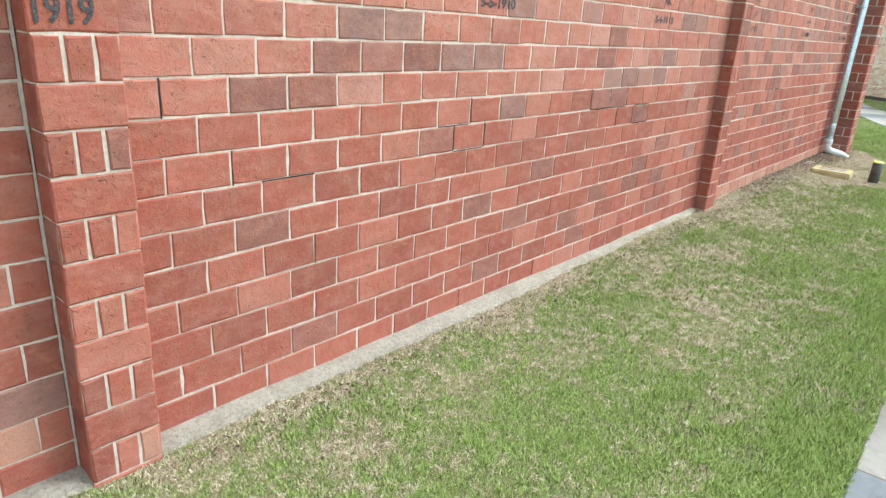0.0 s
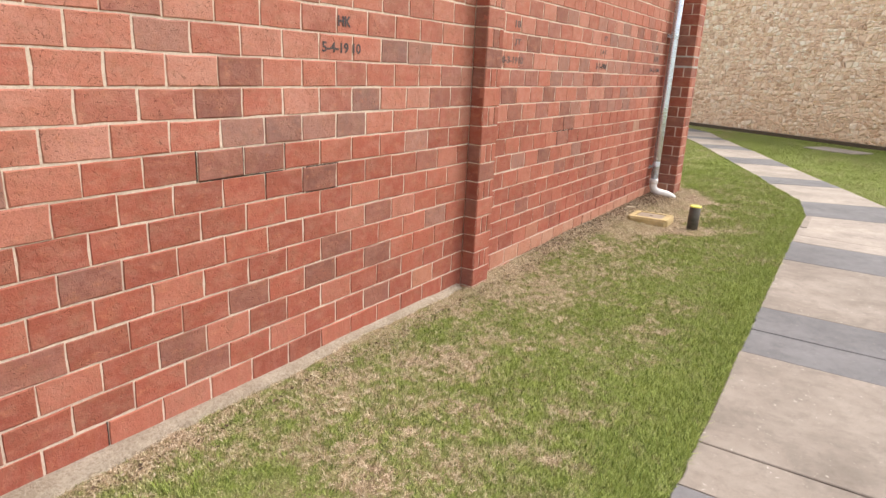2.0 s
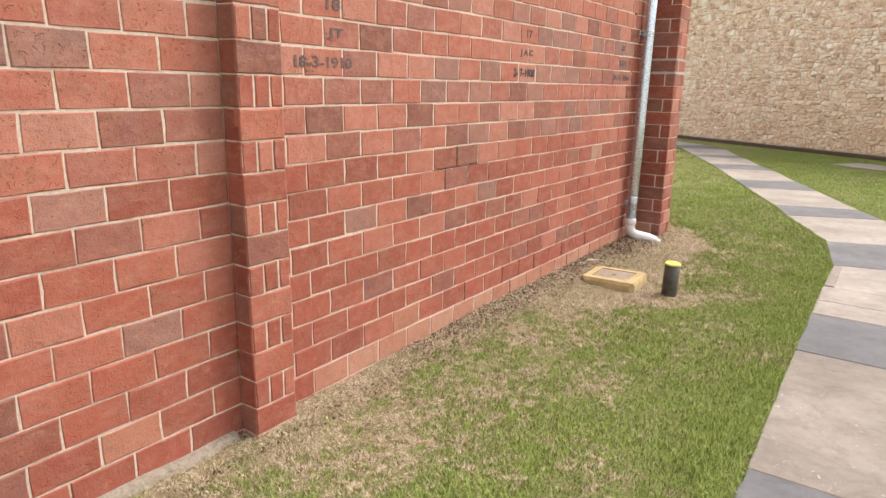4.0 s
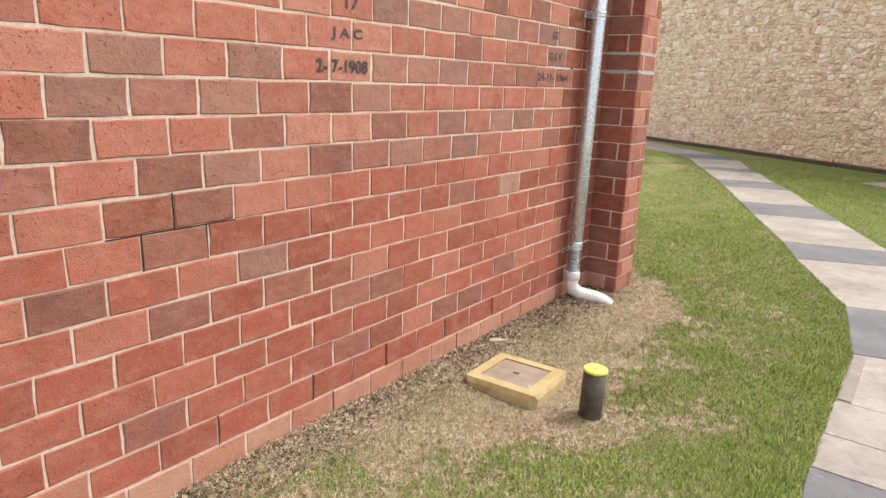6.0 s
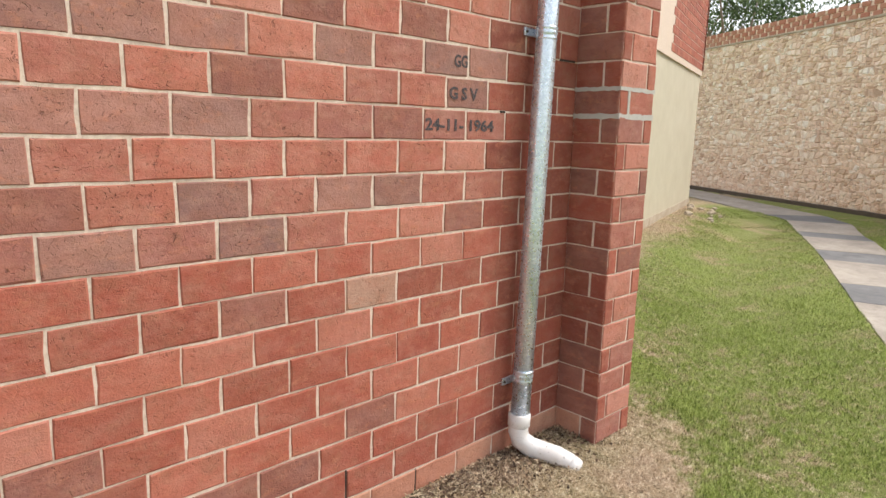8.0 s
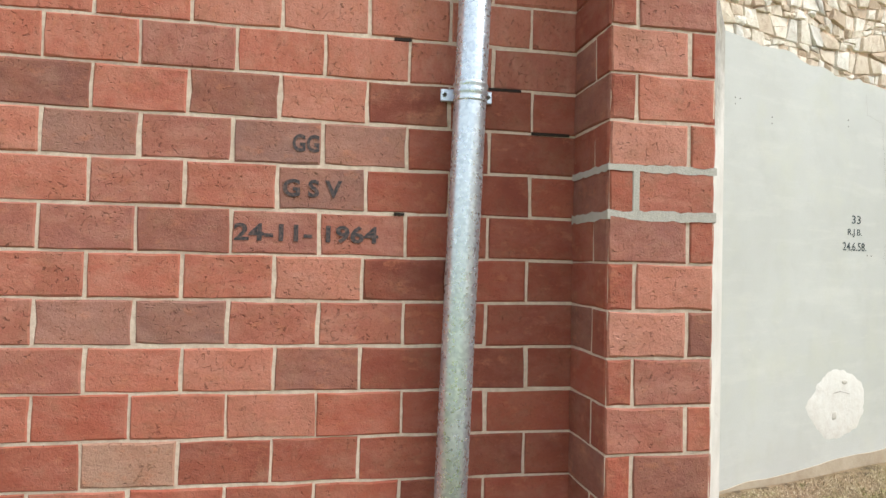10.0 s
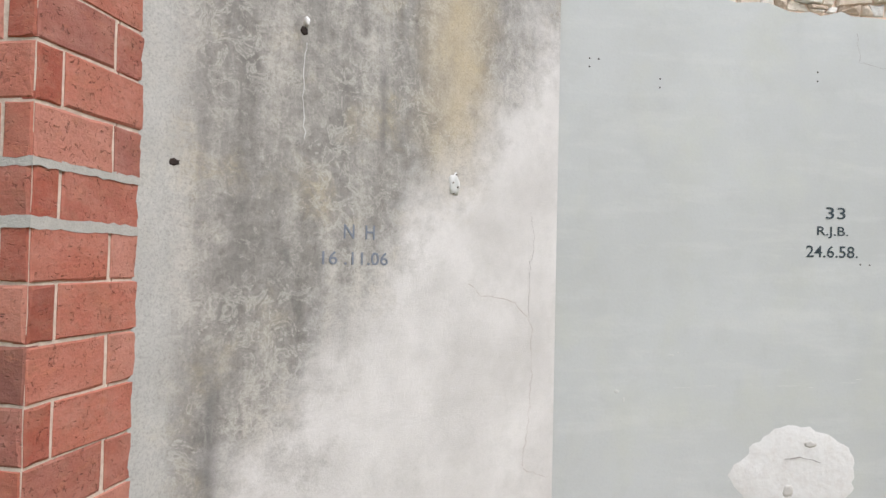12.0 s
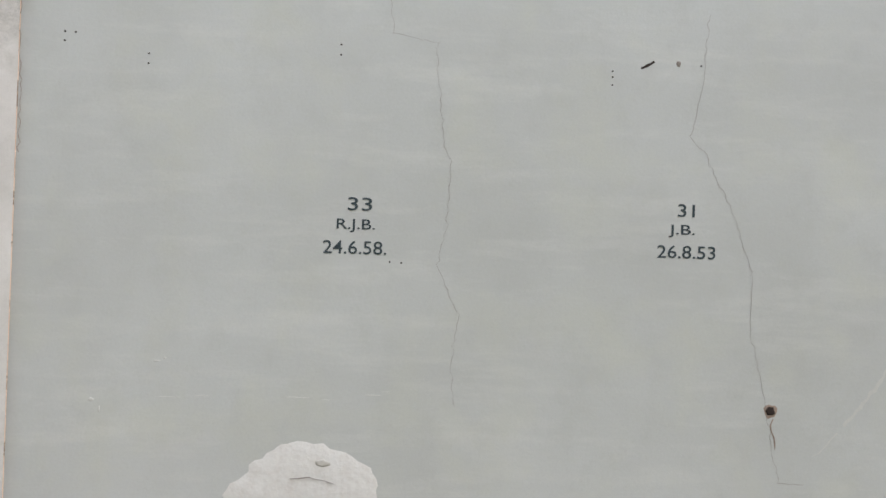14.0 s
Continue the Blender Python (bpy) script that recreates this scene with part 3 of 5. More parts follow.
def path_right(y):
    ys = [s[1][1] for s in STATIONS]
    return np.interp(y, ys, [s[1][0] for s in STATIONS])


def ground_sheet():
    xs = np.concatenate([[-2500, -600, -150, -60, -30, -18], np.arange(-12, -2, 0.5), np.arange(-2, 4, 0.1), np.arange(4, 12, 0.8), [14, 20, 40, 90, 300, 900, 2500]])
    ys = np.concatenate([[-2500, -600, -150, -50, -20, -10, -5, -3, -2], np.arange(-1, 14, 0.1), np.arange(14, 30, 0.4), [32, 36, 44, 60, 120, 400, 1000, 2500]])
    gx, gy = np.meshgrid(xs, ys)
    inside = np.minimum(gx - path_left(gy), path_right(gy) - gx)
    gz = height(gx, gy) - 0.012 * ss(-0.14, 0.0, inside) - 0.043 * ss(0.0, 0.16, inside)
    n, m = gx.shape
    verts = np.stack([gx.ravel(), gy.ravel(), gz.ravel()], 1)
    faces = [(r * m + c, r * m + c + 1, (r + 1) * m + c + 1, (r + 1) * m + c) for r in range(n - 1) for c in range(m - 1)]
    me = mesh_of("ground", verts.tolist(), faces, mat_lawn, True)
    at = me.attributes.new("dry", "FLOAT", "POINT")
    at.data.foreach_set("value", dryness(gx.ravel(), gy.ravel()).astype(np.float32))
    return tagged(new("ground", me), "mown lawn of green and straw-dry grass on earth", "lawn", kind="structure")


ground = ground_sheet()

# ---- path ----


def build_path():
    road = tagged(new("path"), "pale concrete footpath crossed by dark grey bands", "footpath", kind="structure")
    rng = random.Random(3)
    base = Pieces()
    for (l0, r0, kind), (l1, r1, _) in zip(STATIONS, STATIONS[1:]):
        quad = [Vector((*p, 0)) for p in (l0, r0, r1, l1)]
        base.add([q + Vector((0, 0, -0.03)) for q in quad], [(0, 1, 2, 3)])
        mid = sum(quad, Vector()) / 4
        g = 0.004
        top = [q + (mid - q).normalized() * g * 1.5 for q in quad]
        zt = 0.006 + rng.uniform(-0.002, 0.002)
        # long edges broken into short lengths so that they are not ruler-straight
        n = 6
        ring = []
        for a0, b0, wav in ((top[0], top[1], 0), (top[1], top[2], 1), (top[2], top[3], 0), (top[3], top[0], 1)):
            for k in range(n):
                p = a0.lerp(b0, k / n)
                if wav and k:
                    p = p + Vector((rng.uniform(-0.008, 0.008), rng.uniform(-0.008, 0.008), 0))
                ring.append(p)
        m = len(ring)
        verts = [p + Vector((0, 0, -0.05)) for p in ring] + [p + Vector((0, 0, zt - 0.004)) for p in ring]
        verts += [p + (mid - p).normalized() * 0.006 + Vector((0, 0, zt)) for p in ring]
        faces = [tuple(range(2 * m, 3 * m))]
        for o in (0, m):
            faces += [(o + k, o + (k + 1) % m, o + m + (k + 1) % m, o + m + k) for k in range(m)]
        part("slab", mesh_of("slab", verts, faces, mat_band if kind == "dark" else (mat_slab_dirty if l0[1] < 7.5 else mat_slab)), road, label="pale weathered concrete slab" if kind == "pale" else "dark grey tinted concrete band")
    part("slab_margin", mesh_bm("slab_margin", box(1.834, 1.9, 10.125, 10.88, 0.0, 0.0125, 0.004, 2), mat_slab_dirty), road, label="raised trowelled margin of a slab")
    part("joint_bed", base.mesh("joint_bed", mat_crack), road, label="dark dirt in the joints of the path")
    return road


build_path()

# ---- brick wall ----
WALL_TOP = ROW0 + 16 * COURSE
ROWS_OF_WALL = range(-13, 16)
BRICK_MESH = {}


def brick_mesh(w, h, material, variant):
    key = (round(w / 0.004), round(h / 0.004), material.name, variant)
    if key not in BRICK_MESH:
        v, f = brick_verts(w, h, random.Random(hash(key[:2]) + variant))
        BRICK_MESH[key] = mesh_of("brick", v, f, material)
    return BRICK_MESH[key]


def lay(wall, spans, out, single, rng, smooth_below=-3, by_width=False):
    """Lays bricks on a face. spans: (row, centre of the brick's face, width, dark or not). single: which bricks are pieces of their own."""
    rest = {}
    for r, p, w, tone in spans:
        g = 0.0078 if r >= -3 else 0.0065
        h = COURSE - g
        hb = ROW0 + r * COURSE + g / 2
        kind = (mat_dark_brick, mat_mauve, mat_tan_brick)[tone - 1] if tone else (mat_rustic if r >= smooth_below else mat_smooth)
        # near pillar sides and the bay end at the corner pillar: shade painted in
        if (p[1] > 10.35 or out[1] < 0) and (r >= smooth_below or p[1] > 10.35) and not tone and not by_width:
            kind = mat_shaded_brick
        if not tone and (r <= -12 and (p[1] > 6.5 or rng.random() < 0.5) or r == -11 and rng.random() < 0.12):
            kind = mat_worn
        if by_width:
            kind = mat_dark_brick if tone else (mat_rustic if w > 0.15 else mat_smooth)
        at = facing((p[0], p[1], hb + h / 2 + rng.uniform(-0.0012, 0.0012)), out) @ pose(0, 0, rng.uniform(-0.0008, 0.0018), rng.uniform(-0.5, 0.5), rng.uniform(-0.25, 0.25), rng.uniform(-0.3, 0.3))
        if single(r, p):
            part("brick", brick_mesh(w, h, kind, rng.randrange(3)), wall, at)
        else:
            key = "rustic" if r >= smooth_below else "smooth"
            v, f = brick_verts(w, h, rng)
            rest.setdefault(key, Pieces()).add(v, f, at)
    for key, pieces in rest.items():
        ob = part("bricks", pieces.mesh("bricks", mat_rustic_j if key == "rustic" else mat_smooth_j), wall)
        tagged(ob, kind="stuff")


def joints_b(odd):
    return [1.457 + 0.2377 * (k - (0 if odd else 0.5)) for k in range(-12, 22)]


def joints_c(odd):
    if odd:
        return [10.772, 10.528] + [10.286 - 0.2417 * k for k in range(18)]
    return [10.65] + [10.405 - 0.2417 * k for k in range(18)]


def bay(name, y0, y1, joints, label, single, tones=(), listed_from=99):
    """A length of wall between pillars: mortar body and bricks."""
    wall = tagged(new(name), label, "brick wall", kind="structure")
    part("mortar", mesh_bm("mortar", box(-0.34, -0.0032, y0, y1, -0.4, WALL_TOP), mat_mortar), wall, label="pale lime mortar and core")
    rng = random.Random(name)
    spans = []
    for r in ROWS_OF_WALL:
        js = [y0 + 0.004] + [j + rng.uniform(-0.0045, 0.0045) for j in sorted(joints(r % 2 == 1)) if y0 + 0.05 < j < y1 - 0.05] + [y1 - 0.004]
        for p, q in zip(js, js[1:]):
            tone = 0 if q > listed_from and r <= 2 else rng.choice((1, 2)) * (rng.random() < (0.2 if r >= -3 else 0.08))
            for kind, places in enumerate(tones, 1):
                if any(p < dy < q and r == dr for dy, dr in places):
                    tone = kind
            spans.append((r, (0.0, (p + q) / 2), q - p - (0.0078 if r >= -3 else 0.0065), tone))
    lay(wall, spans, (1, 0, 0), single, rng)
    return wall


P1, P2, P3 = (0.612, 0.84, 0.1), (5.868, 6.09, 0.1), (10.907, 11.217, 0.252)
bay("wall_west_1", -4.0, P1[0], joints_b, "red brick wall beyond the first pillar with pale mortar", lambda r, p: p[1] > -0.5 and -12 <= r < 2)
# single bricks that stand out by their tone: place along the wall, course
BURNT_2 = [(1.28, -7), (1.28, -3), (1.52, -11), (1.52, -3), (1.64, -2), (2.13, -12), (2.13, -2), (2.25, -5), (2.61, -8), (2.73, -11), (2.98, -9), (3.22, -7), (3.58, -10), (3.7, -11), (3.82, -4), (3.82, -2), (3.95, -9), (3.95, -1), (4.07, -4), (4.43, -9), (4.43, -5), (4.55, -8), (4.91, -11), (4.91, -9), (4.91, -7), (5.4, -5), (5.52, -12), (5.52, -2)]
MAUVE_2 = [(1.76, -1), (2.01, -1), (2.37, -2), (2.61, -2), (2.85, -4), (2.85, 0), (3.58, 0), (3.95, -3), (4.19, -3), (4.43, -3), (4.67, -3), (4.79, -2), (5.04, 0), (5.28, -4), (5.28, 0), (5.52, -8)]
BURNT_3 = [(7.14, -6), (7.14, -2), (7.38, -10), (7.5, -7), (7.5, -5), (7.5, -3), (7.62, -4), (7.87, -2), (7.99, -7), (8.23, -3), (8.23, -1), (8.35, -10), (8.35, -8), (8.59, -8), (8.59, -2), (9.07, -10), (9.19, 1), (9.32, -10), (9.68, -9), (9.8, 0), (10.16, -3), (6.44, -3), (6.68, 1), (6.5, -2), (6.9, -9), (9.2, -5), (9.92, 3), (9.44, 3)]
MAUVE_3 = [(7.26, -1), (7.38, 0), (7.74, -3), (7.74, -1), (7.87, -6), (7.87, 0), (8.47, -1), (8.59, 0), (8.59, 2), (8.83, 0), (8.83, 2), (9.07, -2), (9.07, 0), (9.07, 2), (9.56, -2), (9.8, -2), (9.56, 2), (10.28, 2), (10.16, 2), (10.16, 1), (6.7, -6), (9.2, -3), (8.71, -3)]
TAN_3 = [(9.68, -5)]
wall_b = bay("wall_west_2", P1[0] + 0.01, P2[0] + 0.01, joints_b, "red and purple-brown brick wall with stencilled dates", lambda r, p: -11 <= r <= 2 and 0.7 < p[1] < 5.9, (BURNT_2, MAUVE_2), 0.9)
wall_c = bay("wall_west_3", P2[0] + 0.02, P3[1] - 0.004, joints_c, "red brick wall with stencilled initials beside a downpipe", lambda r, p: -12 <= r <= 3 and p[1] > 6.4, (BURNT_3, MAUVE_3, TAN_3), 6.2)


def pillar(name, y0, y1, depth, label):
    """A pier that stands out from the wall, courses alternating; three faces laid."""
    pier = tagged(new(name), label, "brick pillar", kind="structure")
    part("mortar", mesh_bm("mortar", box(0.001, depth - 0.0045, y0 + 0.0045, y1 - 0.0045, -0.3, WALL_TOP + 0.06), mat_mortar), pier)
    rng = random.Random(name)
    wide = y1 - y0 > 0.28
    front, near, far = [], [], []
    for r in ROWS_OF_WALL:
        if wide:
            cut = [y0, y0 + 0.078, y1] if r % 2 else [y0, y1 - 0.078, y1]
            sides = [0.0, depth] if r % 2 else [0.0, depth * 0.62, depth]
        else:
            cut = [y0, y1] if (r % 2 == 1) == (y0 < 3) else [y0, y0 + 0.078, y0 + 0.156, y1]
            sides = [0.0, depth]
        for p, q in zip(cut, cut[1:]):
            front.append((r, (depth, (p + q) / 2), q - p - (0.011 if len(cut) > 2 else 0.002), int(rng.random() < 0.05)))
        turn = ([-0.155, 0.174, depth] if r % 2 else [-0.155, 0.01, depth]) if wide else [0.0, depth]
        for p, q in zip(turn, turn[1:]):
            far.append((r, ((p + q) / 2, y1), q - p - 0.009, int(rng.random() < 0.1)))
        for p, q in zip(sides, sides[1:]):
            g = 0.011 if len(sides) > 2 else 0.006
            # a few dark bricks are real, the high share paints in this side's shade
            near.append((r, ((p + q) / 2 - (0.002 if p == 0 else 0), y0), q - p - g, int(rng.random() < 0.4)))
    low = lambda r, p: -12 <= r <= 7
    lay(pier, front, (1, 0, 0), low, rng, 2, wide)
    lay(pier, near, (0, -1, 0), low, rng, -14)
    lay(pier, far, (0, 1, 0), low if wide else (lambda r, p: False), rng, 2, wide)
    return pier


pier_1 = pillar("pillar_1", *P1, "shallow red brick pillar with a stencilled year")
pier_2 = pillar("pillar_2", *P2, "shallow red brick pillar on the long wall")
pier_3 = pillar("pillar_3", *P3, "deep red brick corner pillar with grey cement repair")
# the grey repair round one course of the corner pillar
z1, z2 = ROW0 + 2 * COURSE, ROW0 + COURSE
def smear(zc, half, seed):
    """A ragged band of cement wiped over a joint, round three faces of the corner pillar."""
    rs = random.Random(seed)
    corners = [Vector((0.0, P3[0] - 0.0016, 0)), Vector((P3[2] + 0.0016, P3[0] - 0.0016, 0)), Vector((P3[2] + 0.0016, P3[1] + 0.0016, 0)), Vector((-0.12, P3[1] + 0.0016, 0))]
    verts, faces = [], []
    for p, q in zip(corners, corners[1:]):
        n = int((q - p).length / 0.02)
        for k in range(n + (q == corners[-1])):
            at = p.lerp(q, k / n)
            verts += [(at.x, at.y, zc - half * rs.uniform(0.65, 1.2)), (at.x, at.y, zc + half * rs.uniform(0.65, 1.2))]
    for k in range(len(verts) // 2 - 1):
        faces.append((2 * k, 2 * k + 2, 2 * k + 3, 2 * k + 1))
    return part("cement_repair", mesh_of("cement_repair", verts, faces, mat_cement), pier_3, label="smeared grey cement joint")


smear(z1, 0.0105, 1)
smear(z2, 0.013, 2)
part("cement_repair", mesh_bm("cement_repair", box(P3[2] - 0.02, P3[2] + 0.0015, P3[0] + 0.068, P3[0] + 0.09, z2, z1, 0.003), mat_cement), pier_3, label="smeared grey cement joint")
coping = tagged(new("wall_coping", mesh_bm("wall_coping", box(-0.4, 0.03, -4.0, P3[1], WALL_TOP, WALL_TOP + 0.07, 0.01), mat_cement)), "grey cement coping along the brick wall top", "coping", kind="structure")

# open joints where the mortar has fallen out: (y0, z0, y1, z1)
def row_z(r):
    return ROW0 + r * COURSE


OPEN = []
for ya, r, yb in ((3.72, -4, 4.18), (4.33, -5, 4.55), (4.33, -4, 4.55), (2.42, -5, 2.64), (2.3, -4, 2.52), (1.34, -5, 1.58), (7.27, -4, 7.75)):
    OPEN.append((ya, row_z(r), yb, row_z(r)))
for y, r in ((3.71, -4), (3.948, -4), (4.196, -4), (3.824, -5), (4.075, -5), (4.312, -5), (4.559, -5), (2.531, -4), (2.412, -5), (2.65, -5), (7.505, -4), (7.386, -5), (7.627, -5), (1.223, -5), (0.984, -3), (1.58, -8), (2.527, -12), (3.24, -12), (8.11, -11), (8.35, -11), (8.59, -11), (9.08, -11), (9.56, -11), (8.23, -12), (8.71, -12), (9.2, -12), (9.92, -12), (7.63, -11)):
    OPEN.append((y, row_z(r), y, row_z(r + 1)))
for i, (ya, za, yb, zb) in enumerate(OPEN):
    flat = abs(yb - ya) > 0.01
    bmk = box(-0.0046, -0.0012, ya - (0.0 if flat else 0.0028), yb + (0.0 if flat else 0.0028), za - (0.0022 if flat else 0.0), zb + (0.0022 if flat else 0.0))
    part("open_joint", mesh_bm("open_joint", bmk, mat_crack), wall_b if ya < 5.9 else wall_c, label="dark joint with its mortar gone")
for ya, yb, z in ((10.775, 10.893, row_z(3) + 0.002), (10.64, 10.74, row_z(4)), (10.36, 10.41, row_z(5)), (10.37, 10.40, row_z(1))):
    part("open_joint", mesh_bm("open_joint", box(-0.004, 0.0015, ya, yb, z - 0.0042, z + 0.0042), mat_crack), wall_c, label="dark joint with its mortar gone")


# ---- stencilled writing ----
def writing(name, text, size, width, m, material, parent, label, bold=0.002):
    """Flat painted characters, centred at m, fitted to a width."""
    cu = bpy.data.curves.new(name, "FONT")
    cu.body, cu.size, cu.align_x, cu.align_y, cu.extrude, cu.offset = text, size * 1.38, "CENTER", "CENTER", 0.0006, bold
    cu.resolution_u = 3
    tmp = bpy.data.objects.new(name, cu)
    scene.collection.objects.link(tmp)
    bpy.context.view_layer.update()
    me = bpy.data.meshes.new_from_object(tmp.evaluated_get(bpy.context.evaluated_depsgraph_get()))
    bpy.data.objects.remove(tmp)
    xs = [v.co.x for v in me.vertices]
    ys = [v.co.y for v in me.vertices]
    fx = width / (max(xs) - min(xs))
    fy = size / (max(ys) - min(ys))
    cx, cy = (max(xs) + min(xs)) / 2, (max(ys) + min(ys)) / 2
    for v in me.vertices:
        v.co.x = (v.co.x - cx) * fx
        v.co.y = (v.co.y - cy) * fy
    me.materials.clear()
    me.materials.append(material)
    return part(name, me, parent, m, label)


def on_brick(text, y0, y1, r, wall, material=None, size=0.05, x=0.0):
    writing("stencil", text, size, y1 - y0, facing((x + 0.0016, (y0 + y1) / 2, row_z(r) + COURSE / 2), (1, 0, 0)), material or mat_paint, wall, "black stencilled " + ("date" if len(text) > 3 else "letters or number"))


on_brick("1919", 0.629, 0.778, -1, pier_1, size=0.075, x=0.1)
on_brick("5-5-1910", 2.547, 2.818, 0, wall_b)
on_brick("HK", 4.555, 4.652, 1, wall_b)
on_brick("5-4-19 10", 4.443, 4.728, 0, wall_b)
on_brick("18", 6.44, 6.53, 2, wall_c, mat_paint_faded)
on_brick("JT", 6.445, 6.551, 1, wall_c, mat_paint_faded)
on_brick("18-3-1910", 6.242, 6.6, 0, wall_c, mat_paint_faded)
on_brick("17", 8.311, 8.389, 2, wall_c, size=0.052)
on_brick("J A C", 8.232, 8.41, 1, wall_c, size=0.052)
on_brick("2- 7-1908", 8.151, 8.444, 0, wall_c, size=0.054)
on_brick("GG", 10.082, 10.156, 2, wall_c)
on_brick("G S V", 10.059, 10.222, 1, wall_c)
on_brick("24-11- 1964", 9.932, 10.327, 0, wall_c)


# ---- footing and lawn edge ----
def footing():
    """A worn strip of concrete and earth along the foot of the wall."""
    rng = random.Random(8)
    verts, faces = [], []
    ys = [-3 + 0.06 * k for k in range(int((5.9 + 3) / 0.06))]
    for k, y in enumerate(ys):
        fade = 1 if y < 2.6 else max(0.35, 1 - (y - 2.6) / 3.5)
        w = (0.07 if y < 5.2 else 0.08) * fade + rng.uniform(-0.012, 0.012) + 0.05 * fade * float(soft(y, 3.3, 1.7))
        x0 = -0.002
        for x, dz in ((x0, 0.034), (w * 0.55, 0.03 + rng.uniform(-0.004, 0.004)), (w, 0.012), (w + 0.02, -0.03)):
            base = float(height(x, y))
            verts.append((x, y, base + dz))
        if k:
            o = 4 * k
            faces += [(o - 4 + j, o - 3 + j, o + 1 + j, o + j) for j in range(3)]
    return tagged(new("wall_footing", mesh_of("wall_footing", verts, faces, mat_footing, True)), "worn sandy concrete strip at the brick wall foot", "footing", kind="structure")


footing()


def grass(name, count, area, size, seed, label, keep=None, flat=False):
    """Single blades over a stretch of lawn, lying and leaning every way."""
    rs = np.random.RandomState(seed)
    x = rs.uniform(area[0], area[1], count)
    y = rs.uniform(area[2], area[3], count)
    ok = keep(x, y, rs) if keep else np.ones(count, bool)
    x, y = x[ok], y[ok]
    n = len(x)
    dry = dryness(x, y)
    tall = 0.6 + 0.8 * soft(x, y, 3.1) + 0.45 * ss(1.5, 1.8, x) * ss(11.5, 10.5, y) + 0.25 * ss(0.25, 0.0, dry)
    length = size * rs.uniform(0.5, 1.3, n) * tall
    lean = np.radians(rs.uniform(22, 80, n) + 12 * (dry > 0.6))
    turn = rs.uniform(0, 2 * np.pi, n)
    if flat:
        lean = np.radians(rs.uniform(74, 93, n))
    w = size * rs.uniform(0.05, 0.1, n)
    if flat:
        w = w * 0.38
    z = height(x, y) + (rs.uniform(0, 0.012, n) if flat else -0.002)
    dx, dy = np.cos(turn) * np.sin(lean), np.sin(turn) * np.sin(lean)
    v = np.empty((n, 3, 3), np.float32)
    v[:, 0] = np.stack([x - np.sin(turn) * w, y + np.cos(turn) * w, z], 1)
    v[:, 1] = np.stack([x + np.sin(turn) * w, y - np.cos(turn) * w, z], 1)
    v[:, 2] = np.stack([x + dx * length, y + dy * length, z + np.cos(lean) * length], 1)
    me = bpy.data.meshes.new(name)
    me.vertices.add(3 * n)
    me.vertices.foreach_set("co", v.ravel())
    me.loops.add(3 * n)
    me.loops.foreach_set("vertex_index", np.arange(3 * n, dtype=np.int32))
    me.polygons.add(n)
    me.polygons.foreach_set("loop_start", np.arange(0, 3 * n, 3, dtype=np.int32))
    me.update(calc_edges=True)
    at = me.attributes.new("dry", "FLOAT", "POINT")
    at.data.foreach_set("value", np.repeat(dry, 3).astype(np.float32))
    me.materials.append(mat_blade)
    return tagged(new(name, me), label, "grass", kind="stuff")


def lawn_near(x, y, rs):
    bare = (x < 0.05 + 0.05 * soft(y, 3.3, 4.0)) & (y < 6.2)
    thin = dryness(x, y) * 0.1
    inside = (x < path_left(y) - 0.018 + 0.03 * rs.rand(len(x))) & (x > 0.01)
    boxed = (np.abs(x - 0.45) < 0.2) & (np.abs(y - 9.12) < 0.2)
    return inside & ~(bare & (rs.rand(len(x)) > 0.06)) & (rs.rand(len(x)) > thin) & ~boxed


def lawn_far(x, y, rs):
    dl = (x - CORNER.x) * OUT_L.x + (y - CORNER.y) * OUT_L.y
    on_path = (x > path_left(y)) & (x < path_right(y))
    return ~on_path & (dl > 0.05) & ((x - 1.0) * 0.522 + (y - 22.8) * 0.853 < -0.2) & (rs.rand(len(x)) > dryness(x, y) * 0.3)


grass("grass", 1150000, (0.0, 1.93, 0.3, 11.2), 0.022, 21, "short mown grass, green with straw patches", lawn_near)
grass("grass", 720000, (-3.5, 4.0, 11.2, 23.5), 0.026, 22, "short mown green grass beside the path", lawn_far)


def lawn_bend(x, y, rs):
    """Thick by the pillar, thinning out along the bend of the path."""
    return lawn_far(x, y, rs) & (x < path_left(y)) & (rs.rand(len(x)) > 0.85 * ss(11.4, 15.0, y))


grass("grass", 560000, (-1.6, 1.93, 11.2, 15.0), 0.022, 24, "short mown green grass by the bend of the path", lawn_bend)


def straw_bed(x, y, rs):
    inside = (x > 0.01) & (x < path_left(y) - 0.15) & ~((np.abs(x - 0.45) < 0.23) & (np.abs(y - 9.12) < 0.23))
    bare = (x < 0.3) & (soft(x + 3, y, 5.5) > 0.5) & (rs.rand(len(x)) > 0.3)
    return inside & ~bare & (dryness(x, y) > 0.5 + 0.25 * rs.rand(len(x)))


grass("straw", 360000, (0.0, 1.5, 0.4, 11.6), 0.034, 23, "dead straw lying loose on the dry ground", straw_bed, True)


# ---- rendered walls ----
def local(along, out, p):
    """A pose at p with x along a wall and y into it."""
    m = Matrix((along, -out, Vector((0, 0, 1)))).transposed().to_4x4()
    m.translation = p
    return m


FRAME_D, FRAME_L = local(ALONG_D, OUT_D, CORNER), local(ALONG_L, OUT_L, CORNER)


